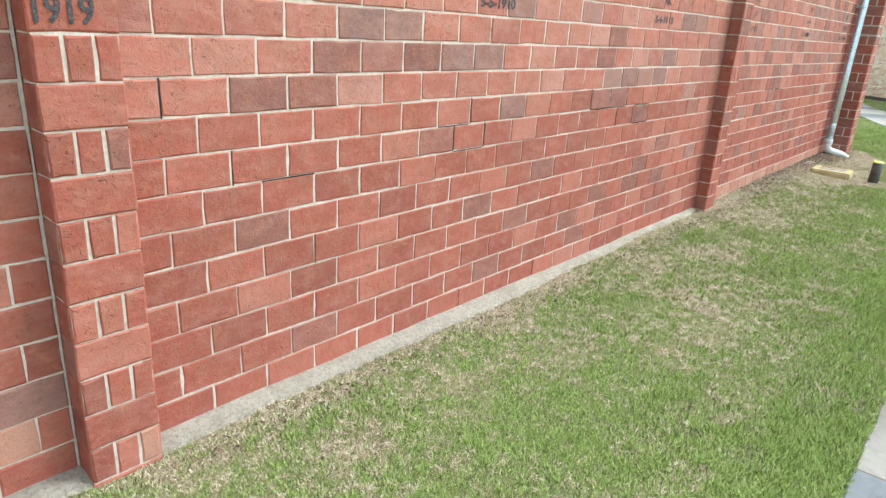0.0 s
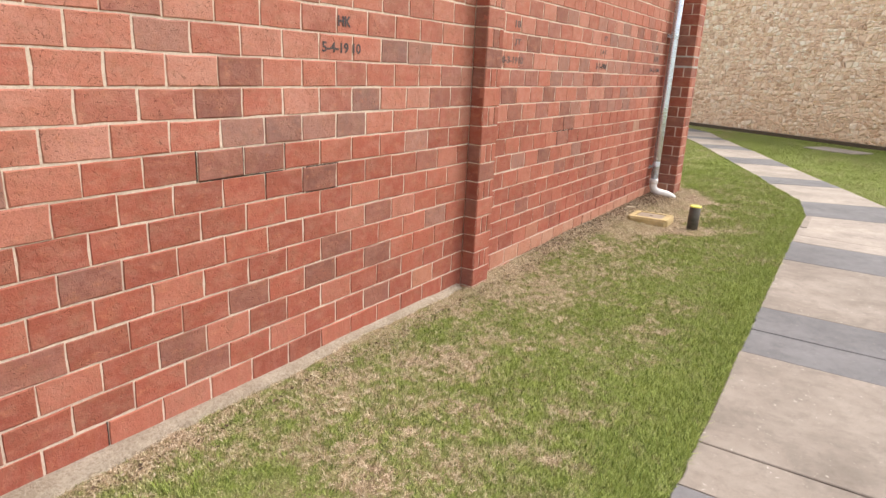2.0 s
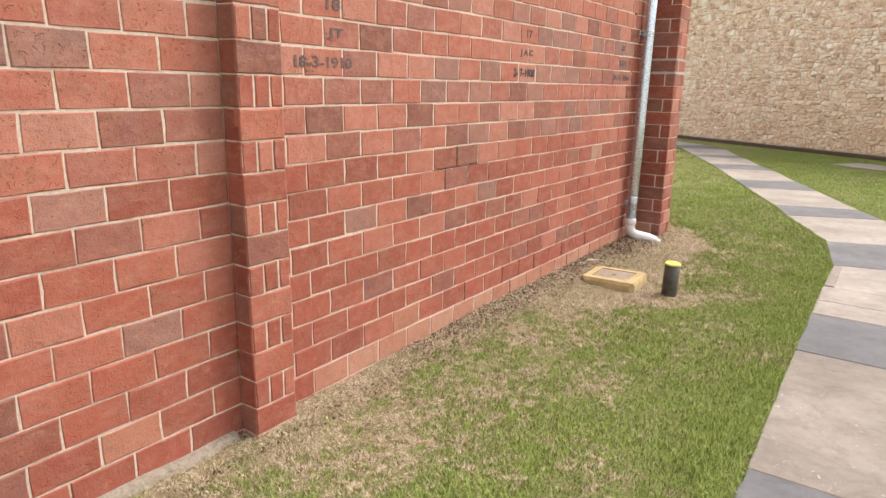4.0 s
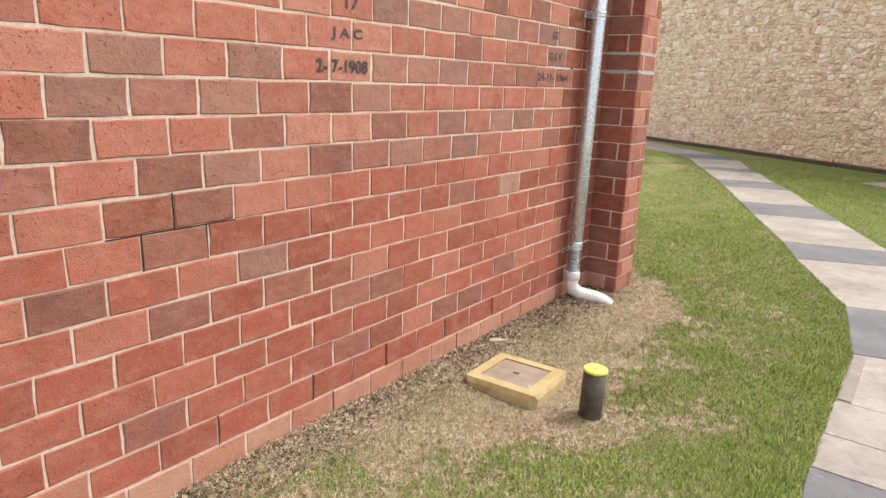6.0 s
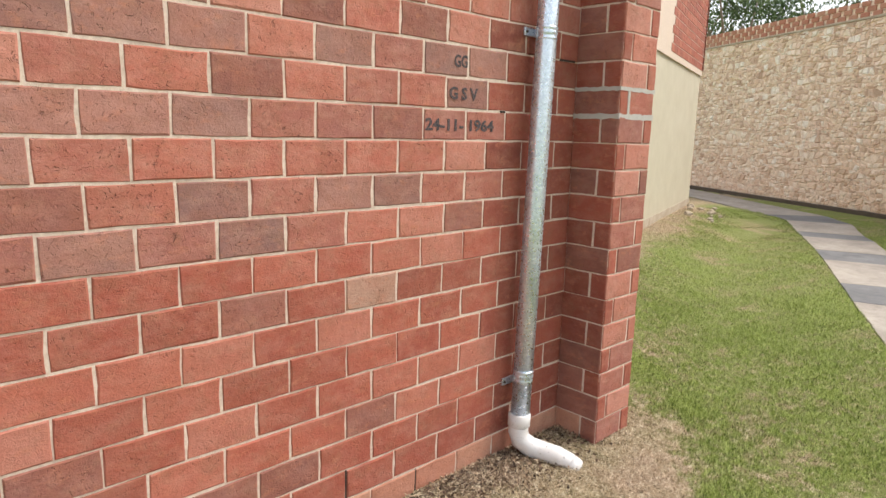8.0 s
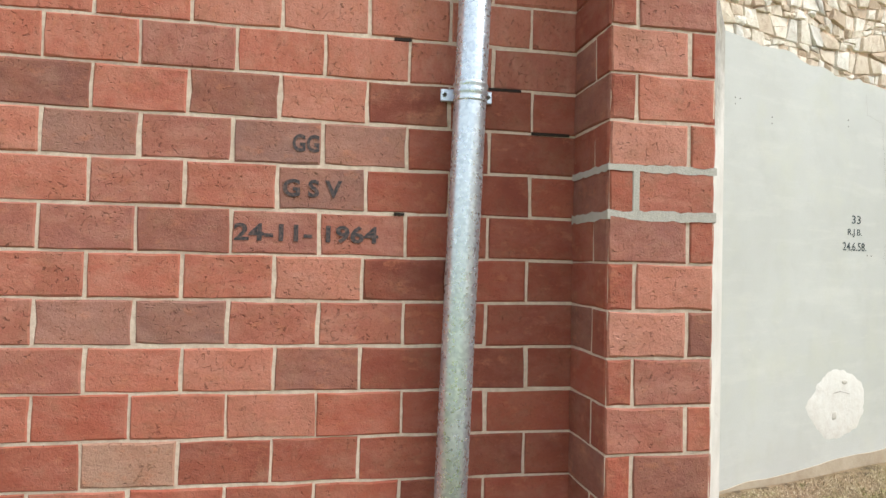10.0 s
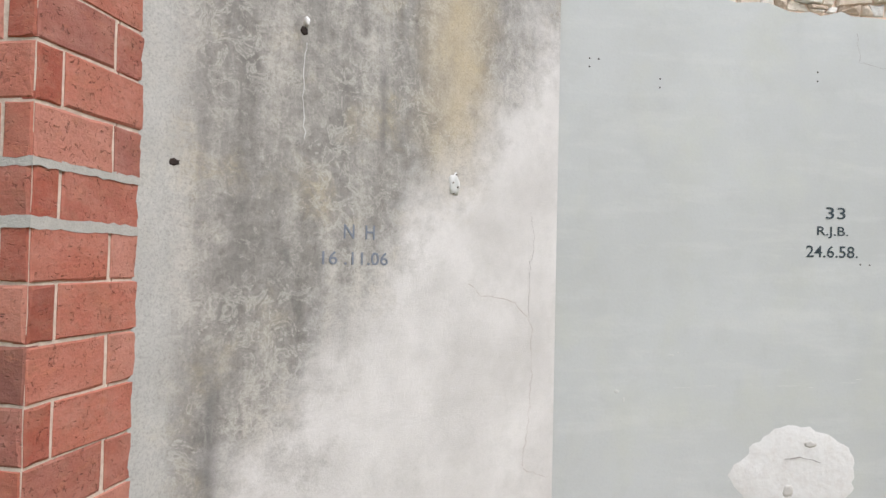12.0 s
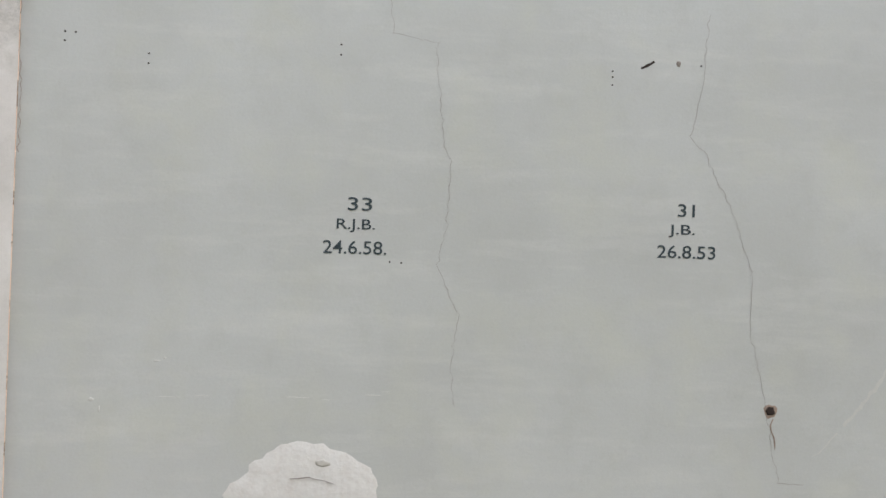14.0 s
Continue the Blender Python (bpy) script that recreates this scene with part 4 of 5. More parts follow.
def slab_wall(name, u0, u1, z0, top, thick, material, frame_m, label, front=0.0, step=0.05):
    """A wall whose top edge follows a function of the place along it."""
    n = int((u1 - u0) / step) + 1
    us = [u0 + (u1 - u0) * k / n for k in range(n + 1)]
    verts, faces = [], []
    for uu in us:
        t = top(uu)
        verts += [(uu, front, z0), (uu, front, t), (uu, front + thick, t), (uu, front + thick, z0)]
    for k in range(n):
        o = 4 * k
        faces += [(o, o + 4, o + 5, o + 1), (o + 1, o + 5, o + 6, o + 2), (o + 2, o + 6, o + 7, o + 3)]
    faces += [(0, 1, 2, 3), (4 * n + 3, 4 * n + 2, 4 * n + 1, 4 * n)]
    ob = new(name, mesh_of(name, verts, faces, material))
    ob.matrix_basis = frame_m
    return tagged(ob, label, "rendered wall", kind="structure")


def ragged(base, slope, amp):
    return lambda uu: base + slope * uu + amp * (float(soft(uu + 20, 1.5, 3.0)) - 0.5) + amp * 0.8 * (float(soft(uu + 20, 7.5, 11.0)) - 0.5)


dark_wall = slab_wall("wall_north_1", -1.66, -0.09, -0.3, ragged(2.78, -0.42, 0.1), 0.05, mat_stained, FRAME_D, "weathered render wall streaked with dark stains")


def fillet():
    """A rough bead of render where the stained wall meets the corner pillar."""
    rng = random.Random(15)
    verts, faces = [], []
    for k in range(64):
        z = -0.1 + 0.045 * k
        w = rng.uniform(-0.005, 0.005)
        verts += [(-1.7 + w, -0.05 + w, z), (-1.665 + w, -0.036 + rng.uniform(-0.004, 0.004), z), (-1.63 + w, -0.012 + rng.uniform(-0.003, 0.003), z), (-1.59 + rng.uniform(-0.01, 0.01), 0.002, z)]
        if k:
            o = 4 * k
            faces += [(o - 4 + j, o - 3 + j, o + 1 + j, o + j) for j in range(3)]
    part("fillet", mesh_of("fillet", verts, faces, mat_stained, True), dark_wall, label="rough bead of render against the pillar")


fillet()
light_wall = slab_wall("wall_north_2", -0.12, 8.45, 0.33, lambda uu: 2.83 - 0.05 * min(uu, 2.0) + 0.06 * max(0.0, min(uu, 3.6) - 1.2) + 0.05 * (float(soft(uu + 20, 1.5, 4.0)) - 0.5) + 0.03 * (float(soft(uu, 7.5, 14.0)) - 0.5), 0.05, mat_grey, FRAME_L, "smooth grey painted render wall with hairline cracks")
plinth = slab_wall("plinth", -0.11, 8.45, -0.3, lambda uu: 0.345 + 0.035 * uu * (uu < 2) + 0.07 * (uu >= 2) + 0.02 * (float(soft(uu, 2.0, 5.0)) - 0.5), 0.06, mat_plinth, FRAME_L, "rough tan plinth under the grey wall", front=-0.006)
core_l = tagged(new("wall_core", mesh_bm("wall_core", box(-0.1, 8.45, 0.052, 0.45, -0.3, 4.3), mat_bed)), "stone core of the old wall", "wall", kind="structure")
core_l.matrix_basis = FRAME_L
core_d = tagged(new("wall_core", mesh_bm("wall_core", box(-1.66, 0.1, 0.05, 0.42, -0.3, 4.28), mat_bed)), "stone core of the old wall", "wall", kind="structure")
core_d.matrix_basis = FRAME_D


def angular(outline, rng, proud, gap=0.006):
    """A broken stone from its outline in a wall's plane: sharp arrises, a tilted and chipped face; its bed at z 0."""
    n = len(outline)
    cx, cy = sum(p[0] for p in outline) / n, sum(p[1] for p in outline) / n
    size = max(math.hypot(p[0] - cx, p[1] - cy) for p in outline)
    f1, f2 = 1 - gap / size, 1 - gap * 2.6 / size
    tx, ty = rng.uniform(-0.25, 0.25), rng.uniform(-0.3, 0.2)
    v = [(x, y, -0.03) for x, y in outline]
    v += [(cx + (x - cx) * f1, cy + (y - cy) * f1, proud * 0.35 + tx * (x - cx) * 0.3) for x, y in outline]
    v += [(cx + (x - cx) * f2, cy + (y - cy) * f2, proud * rng.uniform(0.75, 1.1) + tx * (x - cx) * 0.4 + ty * (y - cy) * 0.4) for x, y in outline]
    v.append((cx + rng.uniform(-0.2, 0.2) * size, cy + rng.uniform(-0.2, 0.2) * size, proud * rng.uniform(0.9, 1.5)))
    f = []
    for o in (0, n):
        f += [(o + k, o + (k + 1) % n, o + n + (k + 1) % n, o + n + k) for k in range(n)]
    f += [(2 * n + k, 2 * n + (k + 1) % n, 3 * n) for k in range(n)]
    return v, f


def fitted_stones(u0, u1, z0, z1, rng, low, high):
    """Outlines of random rubble that fill a stretch of wall: wandering beds, slanting ends, some stones cut in two."""
    waves = lambda: [(rng.uniform(0.012, 0.03), rng.uniform(1.5, 9.0), rng.uniform(0, 6)) for _ in range(4)]
    bed = lambda z, ws: lambda u: z + sum(a0 * math.sin(f0 * u + p0) for a0, f0, p0 in ws)
    z, under = z0, bed(z0, [])
    while z < z1:
        h = rng.uniform(low, high)
        over = bed(z + h, waves()) if z + h < z1 else bed(z1, [])
        u = u0
        lean = 0.0
        while u < u1:
            w = h * rng.uniform(0.7, 2.1)
            nxt = rng.uniform(-0.35, 0.35) * h
            a0, b0, c0, d0 = u - lean, u + w - nxt, u + w + nxt, u + lean
            lo_l, lo_r, up_r, up_l = under(a0), under(b0), over(c0), over(d0)
            if up_l - lo_l > 0.02 and up_r - lo_r > 0.02:
                mid = (b0 + a0) / 2 + rng.uniform(-0.2, 0.2) * w
                if rng.random() < 0.28 and h > low * 1.25:
                    k0, k1 = rng.uniform(0.35, 0.65), rng.uniform(0.35, 0.65)
                    pl, pr = (u, lo_l + (up_l - lo_l) * k0), (u + w, lo_r + (up_r - lo_r) * k1)
                    yield [(a0, lo_l), (b0, lo_r), pr, pl]
                    yield [pl, pr, (c0, up_r), (d0, up_l)]
                else:
                    top_mid = (mid, over(mid) + rng.uniform(-0.012, 0.006))
                    cut = rng.uniform(0.12, 0.3)
                    yield [(a0 + cut * (b0 - a0) * 0.4, lo_l), (b0, lo_r), (u + w + rng.uniform(-0.01, 0.006), (lo_r + up_r) / 2), (c0 - cut * w * 0.3, up_r), top_mid, (d0, up_l), (u, lo_l + (up_l - lo_l) * 0.35)]
            u += w
            lean = nxt
        z += h
        under = over


def on_wall(frame_m, out, depth):
    """From a wall's own place along and up it to a stone's plane (x along the facing pose)."""
    m = facing(frame_m @ Vector((0, depth, 0)), out)
    flip = 1.0 if (m.to_3x3() @ Vector((1, 0, 0))).dot(frame_m.to_3x3() @ Vector((1, 0, 0))) > 0 else -1.0
    return m, flip


def turned(outline, flip):
    return outline if flip > 0 else [(-x, y) for x, y in reversed(outline)]


def rubble(name, frame_m, u0, u1, z0, z1, out, label):
    rng = random.Random(name + label)
    pieces = Pieces()
    m, flip = on_wall(frame_m, out, 0.055)
    for outline in fitted_stones(u0, u1, z0, z1, rng, 0.04, 0.11):
        v, f = angular(turned(outline, flip), rng, rng.uniform(0.008, 0.03), 0.004)
        pieces.add(v, f, m)
    return tagged(new(name, pieces.mesh(name, mat_rubble)), label, "rubble", kind="stuff")


rubble("rubble", FRAME_L, -0.05, 4.2, 2.78, 3.75, OUT_L, "broken cream limestone exposed above the grey render")
rubble("rubble", FRAME_D, -1.3, 0.05, 2.8, 3.9, OUT_D, "broken cream limestone exposed above the stained render")


def pier_far():
    """Brick upper wall at the far end of the grey wall, set back behind a sloping ledge."""
    wall = tagged(new("wall_north_3"), "red brick upper wall above the grey render", "brick wall", kind="structure")
    body = part("mortar", mesh_bm("mortar", box(4.2, 8.42, -0.03, 0.05, 2.72, 4.3), mat_mortar), wall, FRAME_L)
    rng = random.Random(77)
    for r in range(10, 21):
        uu = 5.2 + (0.12 if r % 2 else 0.0)
        while uu < 8.3:
            p = FRAME_L @ Vector((uu + 0.12, -0.036, row_z(r) + COURSE / 2))
            part("brick", brick_mesh(0.23, 0.115, mat_smooth, rng.randrange(3)), wall, facing(p, OUT_L))
            uu += 0.243
    for r in range(10, 21):
        p = FRAME_L @ Vector((8.426, 0.06, row_z(r) + COURSE / 2))
        part("brick", brick_mesh(0.23, 0.115, mat_smooth, 1), wall, facing(p, ALONG_L))


pier_far()


# details on the rendered walls; (u, z) along each wall
def crack(points, frame_m, parent, width, label, rng, material=None, name="crack"):
    pts = []
    for (a0, b0), (a1, b1) in zip(points, points[1:]):
        n = max(2, int(math.hypot(a1 - a0, b1 - b0) / 0.02))
        for k in range(n):
            pts.append((a0 + (a1 - a0) * k / n + rng.uniform(-0.007, 0.007), b0 + (b1 - b0) * k / n + rng.uniform(-0.004, 0.004)))
    pts.append(points[-1])
    verts, faces = [], []
    for k, (x, z) in enumerate(pts):
        w = width * rng.uniform(0.4, 1.2)
        p, q = pts[max(k - 1, 0)], pts[min(k + 1, len(pts) - 1)]
        d = Vector((q[0] - p[0], q[1] - p[1])).normalized()
        for s in (-1, 1):
            verts.append((x - s * d.y * w, -0.0012, z + s * d.x * w))
        if k:
            faces.append((2 * k - 2, 2 * k - 1, 2 * k + 1, 2 * k))
    ob = new(name, mesh_of(name, verts, faces, material or mat_hair))
    ob.parent = parent
    if label:
        ob["label"] = label
    return ob


rng = random.Random(12)
crack([(1.304, 2.676), (1.321, 2.547), (1.493, 2.518), (1.497, 2.396), (1.535, 2.107), (1.564, 2.053), (1.55, 1.796), (1.517, 1.639), (1.605, 1.441), (1.582, 1.241), (1.601, 1.086)], None, light_wall, 0.0007, "hairline crack in the render", rng)
crack([(2.592, 2.689), (2.576, 2.401), (2.531, 2.194), (2.584, 2.132), (2.716, 1.881), (2.805, 1.632), (2.8, 1.403), (2.853, 1.199), (2.921, 0.858), (2.935, 0.789), (3.042, 0.786)], None, light_wall, 0.0008, "hairline crack in the render", rng)
crack([(-0.549, 1.533), (-0.492, 1.494), (-0.317, 1.464), (-0.227, 1.375), (-0.221, 1.177), (-0.23, 1.032), (-0.261, 0.809), (-0.119, 0.753)], None, dark_wall, 0.0007, "brown crack in the render", rng, mat_rust)
crack([(-0.24, 1.824), (-0.217, 1.72), (-0.239, 1.615), (-0.242, 1.4)], None, dark_wall, 0.0008, "hairline crack in the render", rng)


def blob(name, u0, z0, rx, rz, proud, material, parent, seed, label, inner=0.88):
    """A low irregular patch on a wall."""
    r = random.Random(seed)
    n = 56 if rx > 0.1 else 14
    slow = [r.uniform(*((0.88, 1.07) if rx > 0.1 else (0.74, 1.12))) for _ in range(14)]
    wob = []
    for k in range(n):
        f = k * 14 / n
        p, q = slow[int(f) % 14], slow[(int(f) + 1) % 14]
        wob.append((p + (q - p) * (f % 1)) * r.uniform(0.965, 1.03))
    verts = []
    for f, y in ((1.0, 0.0005), (inner, -proud), (inner * 0.5, -proud * 1.1)):
        verts += [(u0 + rx * f * wob[k] * math.cos(k * math.tau / n), y + r.uniform(-proud, proud) * 0.15, z0 + rz * f * wob[k] * math.sin(k * math.tau / n)) for k in range(n)]
    verts.append((u0, -proud, z0))
    faces = []
    for o in (0, n):
        faces += [(o + k, o + n + k, o + n + (k + 1) % n, o + (k + 1) % n) for k in range(n)]
    faces += [(2 * n + k, 3 * n, 2 * n + (k + 1) % n) for k in range(n)]
    ob = new(name, mesh_of(name, verts, faces, material, True))
    ob.parent = parent
    ob["label"] = label
    return ob


blob("filler_patch", 1.028, 0.725, 0.305, 0.21, 0.004, mat_filler, light_wall, 3, "rough white filler patch")
crack([(0.965, 0.79), (1.04, 0.80), (1.14, 0.775)], None, light_wall, 0.0022, "", rng).location = (0, -0.008, 0)
for uu, zz in ((0.065, 2.455), (0.065, 2.49), (0.105, 2.489), (0.38, 2.383), (0.38, 2.42), (1.114, 2.452), (1.114, 2.492), (2.2, 2.385), (2.2, 2.416), (2.2, 2.44), (2.565, 2.478), (1.33, 1.645), (1.375, 1.643)):
    blob("nail_hole", uu, zz, 0.0045, 0.0045, 0.001, mat_crack, light_wall, int(uu * 100 + zz * 1000), "small dark nail hole")
crack([(2.315, 2.455), (2.34, 2.47), (2.37, 2.487)], None, light_wall, 0.0055, "dark slanting gouge", rng, mat_crack, "gouge")
blob("gouge", 2.471, 2.483, 0.01, 0.014, 0.001, mat_hair, light_wall, 6, "shallow grey gouge")
blob("rust_stain", 2.893, 1.083, 0.033, 0.031, 0.0006, mat_rust, light_wall, 17, "brown rusty rim of the hole")
blob("bolt_hole", 2.893, 1.084, 0.024, 0.023, 0.0018, mat_crack, light_wall, 7, "dark ragged bolt hole")
crack([(2.9, 1.05), (2.905, 1.0), (2.917, 0.93)], None, light_wall, 0.003, "brown run under the hole", rng, mat_rust, "rust_run")
crack([(-0.102, 2.6), (-0.097, 2.45), (-0.093, 2.34), (-0.09, 2.02)], None, light_wall, 0.0011, "brown crack along the edge of the paint", rng, mat_rust)
for pts, wid in (([(3.2, 1.03), (3.26, 1.09), (3.33, 1.18), (3.42, 1.3)], 0.008), ([(3.08, 0.9), (3.12, 0.94), (3.18, 1.0)], 0.003)):
    crack(pts, None, light_wall, wid, "white scrape across the paint", rng, mat_scuff, "scuff")
crack([(-1.222, 2.28), (-1.225, 2.15), (-1.22, 1.98)], None, dark_wall, 0.0016, "pale run under the plug", rng, mat_scuff, "run_mark")
for uu, zz, rx, rz in ((1.092, 0.853, 0.034, 0.018), (0.99, 0.655, 0.03, 0.034)):
    blob("chip", uu, zz, rx, rz, 0.0052, mat_chip, light_wall, int(uu * 700), "grey chip in the filler")
blob("bolt_hole", -1.599, 1.868, 0.02, 0.012, 0.002, mat_crack, dark_wall, 8, "dark ragged hole")
blob("filler_patch", -0.63, 1.894, 0.028, 0.046, 0.005, mat_scuff, dark_wall, 9, "small chipped patch of pale filler")
for uu, zz, rr in ((-0.625, 1.93, 0.007), (-0.64, 1.9, 0.006), (-0.618, 1.885, 0.008), (-0.635, 1.862, 0.005)):
    blob("crumb_hole", uu, zz, rr * 0.7, rr * 0.5, 0.0075, mat_hair, dark_wall, int(rr * 9000), "small dark hole in the filler")
blob("filler_patch", -1.222, 2.34, 0.008, 0.016, 0.012, mat_filler, dark_wall, 10, "white plugged fixing")
blob("bolt_hole", -1.228, 2.312, 0.014, 0.016, 0.0025, mat_crack, dark_wall, 18, "dark hole under the plug")
for uu, zz, rx, rz in ((0.45, 1.238, 0.016, 0.004), (0.48, 1.25, 0.006, 0.004), (0.5, 1.1, 0.05, 0.0016), (0.62, 1.108, 0.03, 0.0012), (0.98, 1.107, 0.06, 0.0015), (1.1, 1.1, 0.03, 0.001), (1.28, 1.12, 0.04, 0.0018), (1.33, 1.135, 0.02, 0.0016), (0.21, 1.085, 0.012, 0.009), (0.24, 1.05, 0.004, 0.014)):
    blob("scuff", uu, zz, rx, rz, 0.0006, mat_scuff, light_wall, int(uu * 900), "pale scuff mark")


def on_render(text, u0, u1, zc, size, frame_m, out, parent, material):
    p = frame_m @ Vector(((u0 + u1) / 2, -0.0012, zc))
    ob = writing("stencil", text, size, u1 - u0, frame_m.inverted() @ facing(p, out), material, parent, "stencilled date" if len(text) > 5 else "stencilled letters or number", 0.0002)
    return ob


for text, u0, u1, zc in (("33", 1.16, 1.255, 1.869), ("R.J.B.", 1.119, 1.268, 1.783), ("24.6.58.", 1.068, 1.316, 1.698), ("31", 2.486, 2.555, 1.889), ("J.B.", 2.449, 2.557, 1.805), ("26.8.53", 2.404, 2.645, 1.721)):
    on_render(text, u0, u1, zc, 0.052, FRAME_L, OUT_L, light_wall, mat_paint_green)
for text, u0, u1, zc, sz in (("N  H", -1.074, -0.96, 1.705, 0.046), ("16 .11.06", -1.148, -0.906, 1.619, 0.042)):
    on_render(text, u0, u1, zc, sz, FRAME_D, OUT_D, dark_wall, mat_paint_blue)

# ---- stone boundary wall ----
STONE_P, STONE_D = Vector((1.0, 22.8, 0)), Vector((-0.853, 0.522, 0)).normalized()
STONE_OUT = Vector((0, 0, 1)).cross(STONE_D) * -1
if STONE_OUT.y > 0:
    STONE_OUT = -STONE_OUT


def stone_wall():
    wall = tagged(new("wall_boundary"), "tall wall of random cream and brown limestone", "stone wall", kind="structure")
    m = local(STONE_D, STONE_OUT, STONE_P)
    part("mortar", mesh_bm("mortar", box(-14, 16, 0.0, 0.6, -0.3, 4.2), mat_bed), wall, m, "earthy mortar and core")
    part("gutter", mesh_bm("gutter", box(-14, 16, -0.07, 0.02, -0.3, 0.1, 0.02), mat_damp), wall, m, "dark damp plinth along the foot")
    part("ledge", mesh_bm("ledge", box(-14, 16, -0.045, 0.6, 4.19, 4.24, 0.01), mat_plinth), wall, m, "grey cement ledge")
    rng = random.Random(41)
    rest = Pieces()
    face, flip = on_wall(m, STONE_OUT, 0.0)
    single = 0
    for outline in fitted_stones(-4.0, 12.0, 0.1, 4.19, rng, 0.045, 0.12):
        v, f = angular(turned(outline, flip), rng, rng.uniform(0.012, 0.045), rng.uniform(0.008, 0.022))
        uu, zz = outline[0]
        if single < 300 and 0.2 < uu < 8 and 0.3 < zz < 3 and rng.random() < 0.4:
            single += 1
            part("stone", mesh_of("stone", v, f, mat_stone), wall, face)
        else:
            rest.add(v, f, face)
    tagged(part("stones", rest.mesh("stones", mat_stone_j), wall), kind="stuff")
    # open brickwork along the top: each course leaves gaps that show the sky
    for r in range(3):
        uu = -3.0 + (0.16 if r % 2 else 0)
        while uu < 11.5:
            p = m @ Vector((uu + 0.09, 0.02, 4.24 + 0.06 + r * 0.118))
            part("coping_brick", brick_mesh(0.225, 0.104, mat_worn, 2), wall, facing(p, STONE_OUT))
            uu += 0.32
    part("coping_back", mesh_bm("coping_back", box(-14, 16, 0.045, 0.16, 4.24, 4.585), mat_bed), wall, m, "pale back of the open brickwork")
    return wall


stone_wall()


def tree(p, height_m, seed):
    """A trunk with limbs and a loose crown of small leaves."""
    r = random.Random(seed)
    t = tagged(new("tree"), "dark green leafy tree behind the stone wall", "tree", "trees behind the wall")
    t.location = p
    fork = height_m * 0.45
    part("trunk", mesh_bm("trunk", tube([(0, 0, -0.3), (0.05, 0.02, fork * 0.5), (0.1, -0.05, fork), (0.15, 0, height_m * 0.7)], [0.28, 0.22, 0.17, 0.07], 10), mat_bark, True), t)
    pieces = Pieces()
    for k in range(9):
        ang, rad = k * 2.4 + r.uniform(-0.3, 0.3), height_m * r.uniform(0.16, 0.34)
        top = Vector((math.cos(ang) * rad, math.sin(ang) * rad, height_m * r.uniform(0.55, 1.0)))
        part("limb", mesh_bm("limb", tube([(0.1, -0.05, fork * r.uniform(0.8, 1.1)), tuple(top * 0.6 + Vector((0, 0, fork * 0.3))), tuple(top)], [0.1, 0.06, 0.02], 7), mat_bark, True), t)
        for c in range(7):
            mid = top + Vector((r.gauss(0, 0.55), r.gauss(0, 0.55), r.gauss(0, 0.45)))
            for _ in range(90):
                q = mid + Vector((r.gauss(0, 0.3), r.gauss(0, 0.3), r.gauss(0, 0.24)))
                s = r.uniform(0.05, 0.1)
                m = Matrix.Translation(q) @ Euler((r.uniform(0, 6), r.uniform(0, 6), r.uniform(0, 6))).to_matrix().to_4x4()
                pieces.add([(-s, 0, 0), (0, -s * 0.45, 0.01), (s, 0, 0), (0, s * 0.45, 0.01)], [(0, 1, 2, 3)], m)
    crown = part("crown", pieces.mesh("crown", mat_leaf), t)
    tagged(crown, kind="stuff")
    return t


tree((-9.5, 35.0, 0), 8.5, 4)
tree((-6.2, 36.0, 0), 8.0, 9)
tree((-13.0, 37.0, 0), 9.0, 14)


